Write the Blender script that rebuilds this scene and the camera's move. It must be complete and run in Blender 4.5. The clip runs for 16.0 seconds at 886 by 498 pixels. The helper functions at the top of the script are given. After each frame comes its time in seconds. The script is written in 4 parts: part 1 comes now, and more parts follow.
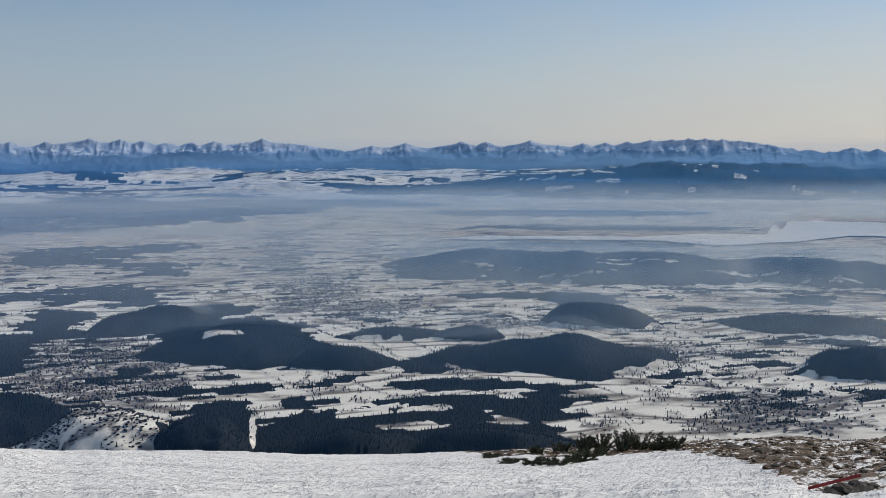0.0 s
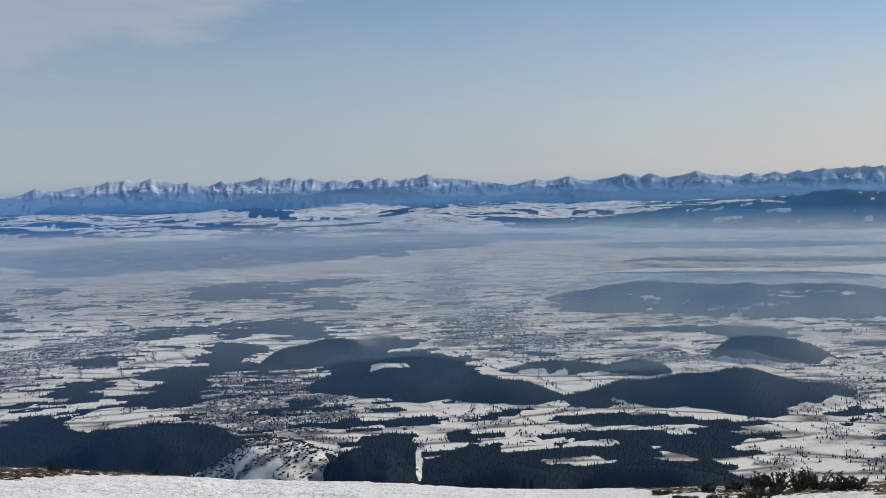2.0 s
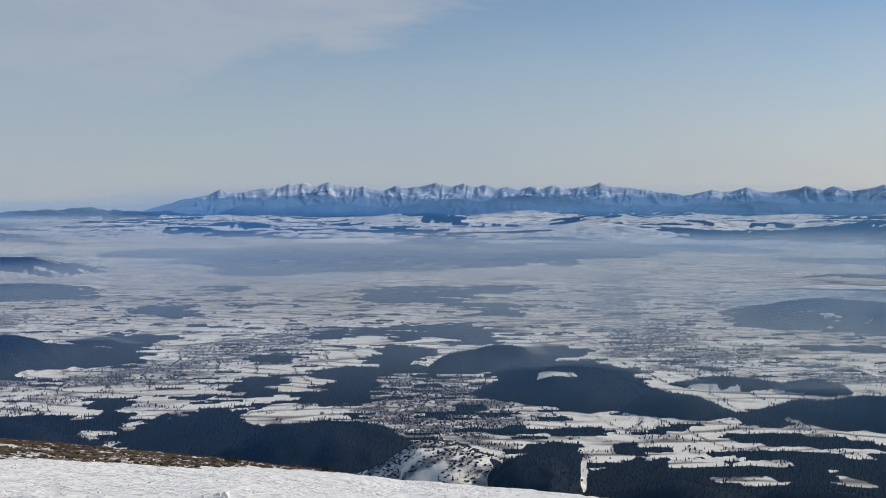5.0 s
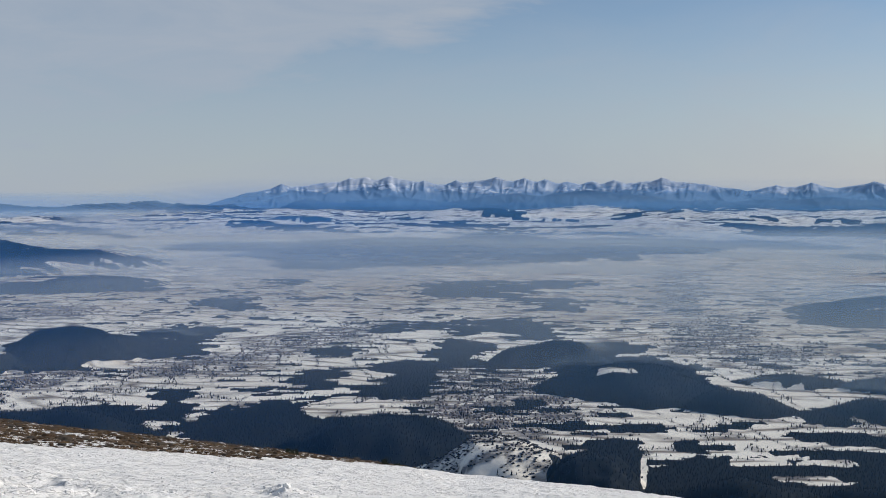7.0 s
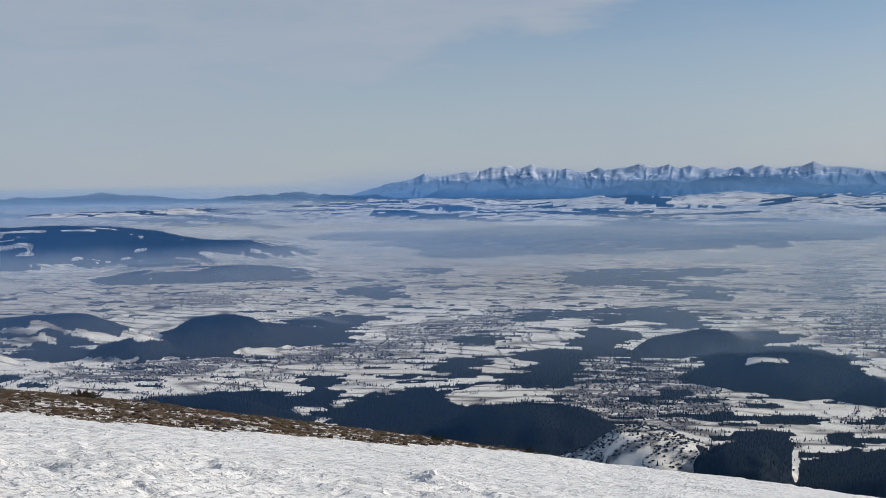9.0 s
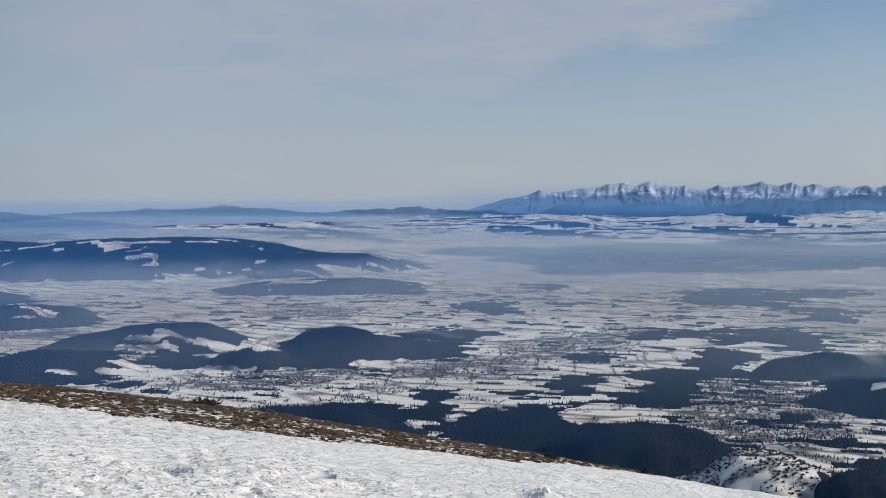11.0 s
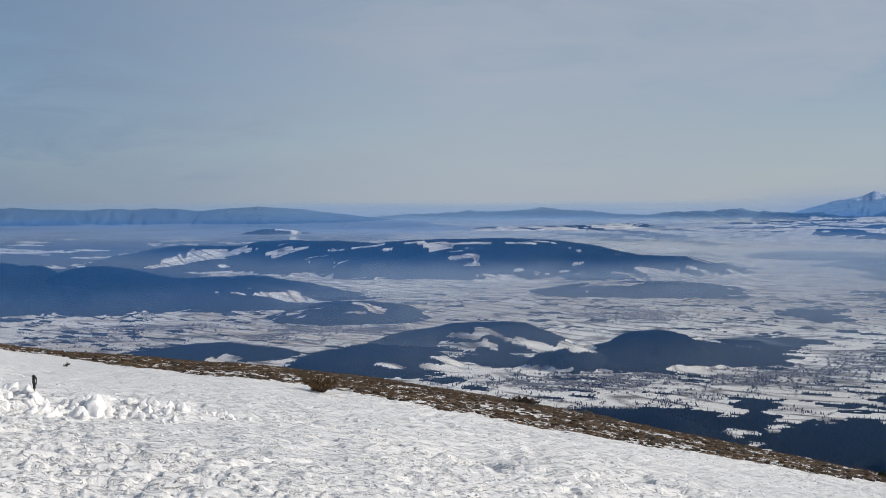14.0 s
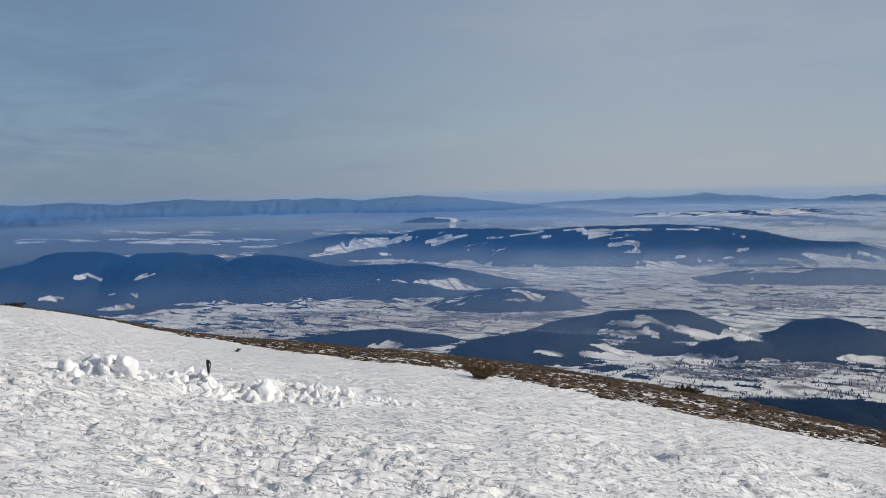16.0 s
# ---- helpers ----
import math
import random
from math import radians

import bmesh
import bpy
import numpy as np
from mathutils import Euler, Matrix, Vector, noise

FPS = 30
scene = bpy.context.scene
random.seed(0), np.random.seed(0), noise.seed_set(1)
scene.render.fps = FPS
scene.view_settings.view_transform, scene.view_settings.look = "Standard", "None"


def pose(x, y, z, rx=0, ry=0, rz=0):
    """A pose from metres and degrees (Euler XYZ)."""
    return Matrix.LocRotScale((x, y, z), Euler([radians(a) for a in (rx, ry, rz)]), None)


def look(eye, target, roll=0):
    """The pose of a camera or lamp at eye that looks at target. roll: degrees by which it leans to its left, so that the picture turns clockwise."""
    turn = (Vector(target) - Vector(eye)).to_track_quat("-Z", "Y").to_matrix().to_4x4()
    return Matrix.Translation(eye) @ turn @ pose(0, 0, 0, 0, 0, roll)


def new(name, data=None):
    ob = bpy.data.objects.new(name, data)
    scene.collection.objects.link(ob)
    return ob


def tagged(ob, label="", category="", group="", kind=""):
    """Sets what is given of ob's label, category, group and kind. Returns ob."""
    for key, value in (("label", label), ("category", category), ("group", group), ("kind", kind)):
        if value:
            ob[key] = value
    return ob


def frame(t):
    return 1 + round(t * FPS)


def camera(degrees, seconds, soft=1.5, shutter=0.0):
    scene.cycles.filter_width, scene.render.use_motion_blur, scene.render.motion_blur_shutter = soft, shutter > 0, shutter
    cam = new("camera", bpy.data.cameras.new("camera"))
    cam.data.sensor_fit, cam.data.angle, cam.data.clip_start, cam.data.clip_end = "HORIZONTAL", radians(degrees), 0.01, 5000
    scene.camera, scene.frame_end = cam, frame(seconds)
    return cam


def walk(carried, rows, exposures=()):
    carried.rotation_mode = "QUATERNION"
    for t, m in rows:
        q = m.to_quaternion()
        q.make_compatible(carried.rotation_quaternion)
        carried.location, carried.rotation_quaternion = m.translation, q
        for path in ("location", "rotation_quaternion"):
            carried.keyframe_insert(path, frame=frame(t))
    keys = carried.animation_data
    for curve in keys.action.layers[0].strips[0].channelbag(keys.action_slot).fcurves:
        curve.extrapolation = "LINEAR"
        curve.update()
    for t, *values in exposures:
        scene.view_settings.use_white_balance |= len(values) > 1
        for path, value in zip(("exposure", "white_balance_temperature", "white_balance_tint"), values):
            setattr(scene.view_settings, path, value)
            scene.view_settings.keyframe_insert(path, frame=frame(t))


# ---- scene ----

# camera: one spot on a summit, turning to the left, held a hand's width before the body
EYE = 1.75
ARM = 0.15
TURNS = [  # seconds, yaw, pitch from level, lean
    (0.0, 0.01, -4.85, 0.18), (0.5, 1.81, -4.46, 0.67), (1.0, 3.81, -4.32, 1.03), (1.5, 6.02, -3.77, 0.71),
    (2.0, 8.1, -3.09, 1.22), (2.5, 9.31, -2.78, 1.14), (3.0, 10.8, -2.87, 0.74), (3.5, 12.21, -2.6, 0.1),
    (4.0, 13.76, -2.65, 0.0), (4.5, 15.49, -2.48, 0.06), (4.7, 16.05, -2.53, 0.05), (6.8, 19.0, -2.96, -0.13), (7.0, 19.65, -2.91, -0.14), (7.5, 21.42, -2.85, -0.2),
    (8.0, 23.16, -2.81, 0.17), (8.5, 24.84, -3.25, 0.46), (8.7, 25.66, -3.42, 0.58), (10.8, 31.62, -2.68, 0.04), (11.0, 32.46, -2.65, 0.07), (11.5, 34.35, -2.59, 0.13),
    (12.0, 36.22, -2.71, 0.28), (12.5, 38.99, -2.41, 0.25), (13.0, 42.14, -2.26, 0.36), (13.5, 44.58, -2.24, 1.06),
    (14.0, 48.19, -2.51, 0.19), (14.5, 50.04, -2.74, 0.98), (15.0, 52.06, -3.0, 1.06), (15.5, 54.04, -3.09, 1.02),
    (16.0, 56.06, -3.06, 0.92)]
cam = camera(42.13, 16.0, soft=0.6)
walk(cam, [(t, pose(-ARM * math.sin(radians(yaw)), ARM * (math.cos(radians(yaw)) - 1), EYE, 90 + pitch, lean, yaw))
           for t, yaw, pitch, lean in TURNS],
     exposures=[(0.0, -0.07), (1.0, -0.06), (1.5, -0.10), (2.0, 0.0), (2.5, 0.05), (3.5, 0.05), (5.0, 0.02), (8.5, 0.0), (14.6, 0.0), (15.3, -0.05), (16.0, -0.10)])

# ---- daylight ----
SUN_AZ, SUN_EL = -55.0, 27.0      # azimuth to the left of the first view, height
scene.view_settings.exposure = 0.0
scene.cycles.transparent_max_bounces = 32
world = bpy.data.worlds.new("winter_sky")
scene.world = world
world.use_nodes = True


class Nodes:
    """Short hand for a node tree."""

    def __init__(self, tree):
        self.tree = tree
        tree.nodes.clear()

    def add(self, kind, inputs=None, **props):
        n = self.tree.nodes.new(kind)
        for k, v in props.items():
            setattr(n, k, v)
        for k, v in (inputs or {}).items():
            if isinstance(v, bpy.types.NodeSocket):
                self.tree.links.new(v, n.inputs[k])
            else:
                n.inputs[k].default_value = v
        return n

    def math(self, op, a, b=0.0, clamp=False):
        return self.add("ShaderNodeMath", {0: a, 1: b}, operation=op, use_clamp=clamp).outputs[0]

    def ramp(self, fac, *stops):
        n = self.add("ShaderNodeValToRGB", {0: fac})
        el = n.color_ramp.elements
        while len(el) < len(stops):
            el.new(0.5)
        for e, (p, c) in zip(el, stops):
            e.position = p
            e.color = (c, c, c, 1) if not isinstance(c, tuple) else (*c, 1)
        return n.outputs[0]

    def noise(self, vec, scale, detail=4.0, rough=0.55, distortion=0.0):
        return self.add("ShaderNodeTexNoise", {"Vector": vec, "Scale": scale, "Detail": detail, "Roughness": rough,
                                               "Distortion": distortion}).outputs["Fac"]

    def mix(self, fac, a, b):
        return self.add("ShaderNodeMix", {0: fac, 6: a, 7: b}, data_type="RGBA").outputs[2]

    def turned(self, vec, s, rot):
        """Turned about z first, then stretched: lines run at rot degrees."""
        v = self.add("ShaderNodeMapping", {"Vector": vec, "Rotation": (0, 0, radians(-rot))}).outputs[0]
        return self.add("ShaderNodeMapping", {"Vector": v, "Scale": s}).outputs[0]

    def scaled(self, vec, s, rot=0.0):
        return self.add("ShaderNodeMapping", {"Vector": vec, "Scale": s, "Rotation": (0, 0, radians(rot))}).outputs[0]


def rgb(r, g, b):
    return (r, g, b, 1.0)


w = Nodes(world.node_tree)
sky = w.add("ShaderNodeTexSky", sky_type="NISHITA", sun_disc=False, sun_elevation=radians(SUN_EL),
            sun_rotation=radians(-SUN_AZ), altitude=1700.0, air_density=1.0, dust_density=0.4, ozone_density=2.5)
sky_way = w.add("ShaderNodeTexCoord").outputs["Generated"]
axes = w.add("ShaderNodeSeparateXYZ", {0: sky_way}).outputs
height = w.math("MULTIPLY", w.math("ARCSINE", axes[2]), 57.3)
azim = w.math("MULTIPLY", w.math("ARCTAN2", w.math("MULTIPLY", axes[0], -1.0), axes[1]), 57.3)
# a thin veil of high cloud with a slanting ragged edge, thicker towards the left
wisps = w.noise(w.scaled(sky_way, (2.2, 2.2, 7.0), 20.0), 2.6, 6.0, 0.6, 0.5)
slant = w.math("ADD", azim, w.math("MULTIPLY", height, 2.8))
slant = w.math("ADD", slant, w.math("MULTIPLY", w.math("SUBTRACT", wisps, 0.5), 30.0))
cirrus = w.add("ShaderNodeMapRange", {0: slant, 1: 37.0, 2: 47.0, 3: 0.05, 4: 0.85}, interpolation_type="SMOOTHSTEP").outputs[0]
low_air = w.add("ShaderNodeMapRange", {0: w.math("ADD", height, w.math("MULTIPLY", w.math("SUBTRACT", wisps, 0.5), 6.0)), 1: 12.0, 2: -1.0, 3: 0.0, 4: 0.9}, interpolation_type="SMOOTHSTEP").outputs[0]
streaks = w.ramp(w.noise(w.scaled(sky_way, (3.0, 3.0, 15.0), -25.0), 2.2, 7.0, 0.62, 0.8), (0.36, 0.8), (0.66, 1.1))
cirrus = w.math("MULTIPLY", cirrus, streaks, True)
# one brighter wisp before the veil's edge
across = w.math("DIVIDE", w.math("SUBTRACT", azim, 21.0), 2.6)
along_wisp = w.math("DIVIDE", w.math("SUBTRACT", w.math("ADD", height, w.math("MULTIPLY", azim, 0.16)), 11.3), 0.75)
round_wisp = w.math("EXPONENT", w.math("MULTIPLY", w.math("ADD", w.math("MULTIPLY", across, across), w.math("MULTIPLY", along_wisp, along_wisp)), -1.0))
cirrus = w.math("ADD", cirrus, w.math("MULTIPLY", w.math("MULTIPLY", round_wisp, streaks), 0.28), True)
veil = w.math("MAXIMUM", cirrus, low_air)
sunward = w.add("ShaderNodeMapRange", {0: azim, 1: 20.0, 2: -28.0, 3: 0.0, 4: 1.0}, interpolation_type="SMOOTHSTEP").outputs[0]
away = w.add("ShaderNodeMapRange", {0: azim, 1: 44.0, 2: 74.0, 3: 0.0, 4: 1.0}, interpolation_type="SMOOTHSTEP").outputs[0]
veil_colour = w.mix(sunward, w.mix(away, rgb(4.35, 5.0, 5.95), rgb(1.95, 2.92, 4.4)), rgb(7.0, 6.6, 6.3))
tinted = w.mix(veil, sky.outputs[0], veil_colour)
w.add("ShaderNodeOutputWorld", {0: w.add("ShaderNodeBackground", {0: tinted, 1: 0.085}).outputs[0]})

sun_way = Vector((-math.sin(radians(SUN_AZ)) * math.cos(radians(SUN_EL)), math.cos(radians(SUN_AZ)) * math.cos(radians(SUN_EL)),
                  math.sin(radians(SUN_EL))))
lamp = bpy.data.lights.new("sun", "SUN")
lamp.energy, lamp.angle, lamp.color = 3.4, radians(0.6), (1.0, 0.93, 0.83)
new("sun", lamp).matrix_world = look(sun_way * 50, (0, 0, 0))

# ---- materials ----


def material(name):
    m = bpy.data.materials.new(name)
    m.use_nodes = True
    return m, Nodes(m.node_tree)


def finish(n, colour, rough, bump=None, strength=0.4, distance=0.02, specular=0.3):
    inputs = {"Base Color": colour, "Roughness": rough, "Specular IOR Level": specular}
    if bump is not None:
        inputs["Normal"] = n.add("ShaderNodeBump", {"Height": bump, "Strength": strength, "Distance": distance}).outputs[0]
    n.add("ShaderNodeOutputMaterial", {0: n.add("ShaderNodeBsdfPrincipled", inputs).outputs[0]})


def place(n):
    return n.add("ShaderNodeNewGeometry").outputs["Position"]


def plain_stuff(name, dark, light, scale, rough=0.8, strength=0.3, distance=0.01, random_too=True, specular=0.3):
    """Two colours mixed by grain, with some difference from piece to piece."""
    m, n = material(name)
    p = n.add("ShaderNodeTexCoord").outputs["Object"]
    fac = n.noise(p, scale, 5.0, 0.6)
    if random_too:
        isle = n.add("ShaderNodeNewGeometry").outputs["Random Per Island"]
        one = n.add("ShaderNodeObjectInfo").outputs["Random"]
        fac = n.math("ADD", n.math("MULTIPLY", fac, 0.6), n.math("MULTIPLY", n.math("ADD", isle, one), 0.2))
    colour = n.mix(n.ramp(fac, (0.3, 0.0), (0.7, 1.0)), rgb(*dark), rgb(*light))
    finish(n, colour, rough, n.noise(p, scale * 4, 4.0), strength, distance, specular)
    return m


def valley_material():
    """Snow fields, stubble, wood floor and village ground, by the land cover of the mesh."""
    m, n = material("valley_land")
    p = place(n)
    cover = n.add("ShaderNodeSeparateColor", {0: n.add("ShaderNodeVertexColor", layer_name="cover").outputs[0]})
    wood, stubble, grey = cover.outputs[0], cover.outputs[1], cover.outputs[2]
    fine = n.noise(p, 0.35, 6.0, 0.65)
    broad = n.noise(p, 0.011, 4.0, 0.55)
    snow = n.mix(broad, rgb(0.83, 0.80, 0.71), rgb(0.90, 0.87, 0.79))
    warp = n.add("ShaderNodeVectorMath", {0: p, 1: n.add("ShaderNodeVectorMath", {0: n.add("ShaderNodeTexNoise", {"Vector": p, "Scale": 0.018, "Detail": 3.0}).outputs["Color"],
                                                                                 3: 26.0}, operation="SCALE").outputs[0]}, operation="ADD").outputs[0]
    # long narrow parcels in two lies of the land, with dark balks between them
    lie_of = n.ramp(n.noise(p, 0.006, 2.0, 0.5), (0.49, 0.0), (0.51, 1.0))

    def parcels(scale, turn):
        v = n.turned(warp, scale, turn)
        cell = n.add("ShaderNodeTexVoronoi", {"Vector": v, "Scale": 1.0, "Randomness": 0.8}, voronoi_dimensions="2D")
        edge = n.add("ShaderNodeTexVoronoi", {"Vector": v, "Scale": 1.0, "Randomness": 0.8}, voronoi_dimensions="2D", feature="DISTANCE_TO_EDGE")
        return n.add("ShaderNodeSeparateColor", {0: cell.outputs["Color"]}).outputs[0], n.ramp(edge.outputs[0], (0.02, 1.0), (0.15, 0.0))

    tone_a, balk_a = parcels((0.011, 0.075, 0.0), 26.0)
    tone_b, balk_b = parcels((0.014, 0.065, 0.0), -2.0)
    other = n.math("SUBTRACT", 1.0, lie_of)
    tone = n.math("ADD", n.math("MULTIPLY", tone_a, lie_of), n.math("MULTIPLY", tone_b, other))
    balk = n.math("ADD", n.math("MULTIPLY", balk_a, lie_of), n.math("MULTIPLY", balk_b, other))
    # dry grass left standing in long thin lines, and snow worn thin over whole parcels
    lines = n.math("ADD", n.math("MULTIPLY", n.noise(n.turned(warp, (0.007, 0.16, 0.0), 30.0), 1.0, 4.0, 0.6), lie_of),
                   n.math("MULTIPLY", n.noise(n.turned(warp, (0.007, 0.15, 0.0), 8.0), 1.0, 4.0, 0.6), other))
    dry = n.ramp(lines, (0.50, 0.0), (0.60, 1.0))
    open_land = n.math("ADD", n.math("MULTIPLY", stubble, 0.78), 0.14)
    thaw = n.math("MULTIPLY", n.ramp(tone, (0.30, 0.0), (1.0, 0.8)), open_land, True)
    thaw = n.math("MULTIPLY", thaw, n.ramp(n.noise(p, 0.05, 5.0, 0.6), (0.35, 0.4), (0.6, 1.0)))
    thaw = n.math("MAXIMUM", thaw, n.math("MULTIPLY", n.math("MULTIPLY", dry, 0.85), open_land))
    worn = n.math("MULTIPLY", stubble, n.ramp(n.noise(p, 0.009, 6.0, 0.6), (0.35, 0.3), (0.65, 0.8)))
    snow = n.mix(worn, snow, rgb(0.44, 0.415, 0.36))
    snow = n.mix(thaw, snow, rgb(0.40, 0.295, 0.185))
    balk = n.math("MULTIPLY", balk, n.ramp(n.noise(p, 0.035, 4.0, 0.6), (0.38, 0.0), (0.54, 0.9)))
    ground = n.mix(balk, snow, rgb(0.13, 0.105, 0.085))
    speck = n.math("MULTIPLY", n.ramp(n.noise(n.turned(p, (0.07, 0.19, 0.1), 24.0), 1.0, 6.0, 0.72), (0.40, 0.0), (0.53, 0.95)), grey, True)
    ground = n.mix(speck, ground, rgb(0.11, 0.105, 0.11))
    edge = n.math("ADD", wood, n.math("MULTIPLY", n.math("SUBTRACT", fine, 0.5), 0.7))
    ground = n.mix(n.ramp(edge, (0.44, 0.0), (0.54, 1.0)), ground, n.mix(fine, rgb(0.008, 0.012, 0.016), rgb(0.022, 0.027, 0.034)))
    finish(n, ground, 0.85, n.noise(p, 0.5, 5.0), 0.3, 0.4, 0.04)
    return m


def mountain_material(name, forest, rock, low, high):
    """Forest below, rock and snow above: snow lies where it is high and not too steep. The forest and rock colours
    given hold the blue of distance haze.
    """
    m, n = material(name)
    p = place(n)
    z = n.add("ShaderNodeSeparateXYZ", {0: p}).outputs[2]
    rag = n.noise(p, 0.035, 8.0, 0.68)
    rag2 = n.noise(p, 0.008, 5.0, 0.6)
    level = n.math("ADD", n.math("DIVIDE", n.math("SUBTRACT", z, low), high - low),
                   n.math("ADD", n.math("MULTIPLY", n.math("SUBTRACT", rag, 0.5), 1.3), n.math("MULTIPLY", n.math("SUBTRACT", rag2, 0.5), 1.2)))
    white = n.ramp(level, (0.40, 0.0), (0.44, 1.0))
    bare = n.ramp(n.noise(n.scaled(p, (0.03, 0.03, 0.036)), 1.0, 7.0, 0.65), (0.525, 0.0), (0.56, 1.0))
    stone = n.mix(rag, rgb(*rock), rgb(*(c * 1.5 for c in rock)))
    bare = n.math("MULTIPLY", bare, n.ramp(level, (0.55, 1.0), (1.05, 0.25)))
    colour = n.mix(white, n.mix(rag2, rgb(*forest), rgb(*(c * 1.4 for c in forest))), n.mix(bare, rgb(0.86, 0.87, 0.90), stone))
    finish(n, colour, 0.9, rag, 0.35, 5.0, 0.05)
    return m


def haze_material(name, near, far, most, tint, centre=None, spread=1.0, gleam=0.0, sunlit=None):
    """A see-through tint that paints haze: nearly clear, denser with the distance from the summit, thinner with height.
    """
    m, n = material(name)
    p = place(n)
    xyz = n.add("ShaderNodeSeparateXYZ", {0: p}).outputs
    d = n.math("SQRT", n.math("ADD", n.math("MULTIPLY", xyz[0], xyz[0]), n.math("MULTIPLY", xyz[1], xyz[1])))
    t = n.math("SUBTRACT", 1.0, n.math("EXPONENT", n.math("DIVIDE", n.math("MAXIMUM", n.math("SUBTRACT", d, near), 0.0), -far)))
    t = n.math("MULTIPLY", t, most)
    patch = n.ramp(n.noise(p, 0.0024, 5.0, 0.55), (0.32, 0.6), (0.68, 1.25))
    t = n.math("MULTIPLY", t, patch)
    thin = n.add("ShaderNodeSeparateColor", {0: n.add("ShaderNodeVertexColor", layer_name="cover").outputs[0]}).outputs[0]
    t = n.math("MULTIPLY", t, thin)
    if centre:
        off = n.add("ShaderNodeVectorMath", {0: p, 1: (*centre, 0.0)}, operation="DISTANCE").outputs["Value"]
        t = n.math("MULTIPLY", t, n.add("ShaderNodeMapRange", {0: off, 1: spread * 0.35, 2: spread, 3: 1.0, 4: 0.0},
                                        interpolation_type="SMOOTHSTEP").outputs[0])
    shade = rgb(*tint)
    if sunlit:      # sun-side brightness painted in by azimuth: whiter tint, slightly denser
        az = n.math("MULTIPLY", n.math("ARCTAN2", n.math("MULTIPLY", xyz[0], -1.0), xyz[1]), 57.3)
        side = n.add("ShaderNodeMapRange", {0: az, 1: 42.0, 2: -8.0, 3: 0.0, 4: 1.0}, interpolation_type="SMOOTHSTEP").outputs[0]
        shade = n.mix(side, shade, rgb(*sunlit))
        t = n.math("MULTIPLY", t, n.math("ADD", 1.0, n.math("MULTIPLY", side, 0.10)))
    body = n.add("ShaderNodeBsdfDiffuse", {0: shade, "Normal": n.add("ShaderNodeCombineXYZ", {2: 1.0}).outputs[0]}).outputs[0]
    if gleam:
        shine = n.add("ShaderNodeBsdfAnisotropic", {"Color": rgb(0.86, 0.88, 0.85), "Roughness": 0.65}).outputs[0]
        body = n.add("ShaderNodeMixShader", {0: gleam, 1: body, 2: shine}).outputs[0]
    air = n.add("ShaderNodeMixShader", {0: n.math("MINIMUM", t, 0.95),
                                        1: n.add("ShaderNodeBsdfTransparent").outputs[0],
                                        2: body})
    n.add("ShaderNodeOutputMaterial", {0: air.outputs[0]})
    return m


def snow_material():
    """Wind-packed summit snow; brown turf with snow between, by the cover of the mesh."""
    m, n = material("summit_snow_and_turf")
    p = place(n)
    cover = n.add("ShaderNodeSeparateColor", {0: n.add("ShaderNodeVertexColor", layer_name="cover").outputs[0]})
    turf = cover.outputs[0]
    fine = n.noise(p, 9.0, 6.0, 0.65)
    coarse = n.noise(n.turned(p, (1.5, 5.5, 2.0), 48.0), 1.0, 6.0, 0.65)
    snow = n.mix(n.noise(p, 0.7, 4.0), rgb(0.87, 0.86, 0.845), rgb(0.945, 0.935, 0.925))
    dirt = n.mix(n.noise(p, 14.0, 5.0, 0.7), rgb(0.02, 0.013, 0.008), rgb(0.18, 0.105, 0.048))
    edge = n.math("ADD", n.math("MULTIPLY", turf, 1.12), n.math("ADD", n.math("MULTIPLY", n.math("SUBTRACT", coarse, 0.5), 1.4),
                                      n.math("MULTIPLY", n.math("SUBTRACT", fine, 0.5), 1.5)))
    colour = n.mix(n.ramp(edge, (0.47, 0.0), (0.55, 1.0)), snow, dirt)
    plates = n.ramp(n.noise(n.turned(p, (4.5, 13.0, 8.0), 52.0), 1.0, 4.0, 0.6), (0.44, 0.0), (0.53, 1.0))
    relief = n.math("ADD", n.math("MULTIPLY", plates, 0.6), n.math("MULTIPLY", n.noise(p, 34.0, 5.0, 0.7), 0.32))
    finish(n, colour, 0.62, relief, 0.85, 0.052, 0.3)
    return m


M_VALLEY = valley_material()
M_SUMMIT = snow_material()
# distance haze is painted into the blue of these forests and rocks
M_RANGE = mountain_material("hazed_mountain_snow_and_rock", (0.04, 0.07, 0.13), (0.17, 0.24, 0.37), -26.0, 40.0)
M_FOOT = mountain_material("hazed_foothill_forest", (0.04, 0.075, 0.14), (0.10, 0.14, 0.2), 20.0, 120.0)
M_SPRUCE = plain_stuff("spruce_needles", (0.005, 0.009, 0.013), (0.030, 0.036, 0.043), 0.05, 0.95, 0.0, specular=0.04)
M_BARE = plain_stuff("bare_twigs", (0.02, 0.021, 0.024), (0.055, 0.052, 0.052), 0.5, 0.9, 0.0)
M_HOUSE = plain_stuff("house_walls_and_roofs", (0.06, 0.055, 0.055), (0.35, 0.30, 0.27), 0.05, 0.8, 0.0)
M_ICE = plain_stuff("snow_covered_ice", (0.93, 0.85, 0.70), (0.96, 0.885, 0.75), 0.01, 0.3, 0.03, 0.2, False, 1.0)
M_SNOW = plain_stuff("broken_snow", (0.87, 0.865, 0.86), (0.93, 0.925, 0.92), 3.0, 0.6, 0.6, 0.02, False)
M_STONE = plain_stuff("lichen_grey_stone", (0.024, 0.019, 0.014), (0.085, 0.066, 0.048), 9.0, 0.85, 0.5, 0.01)
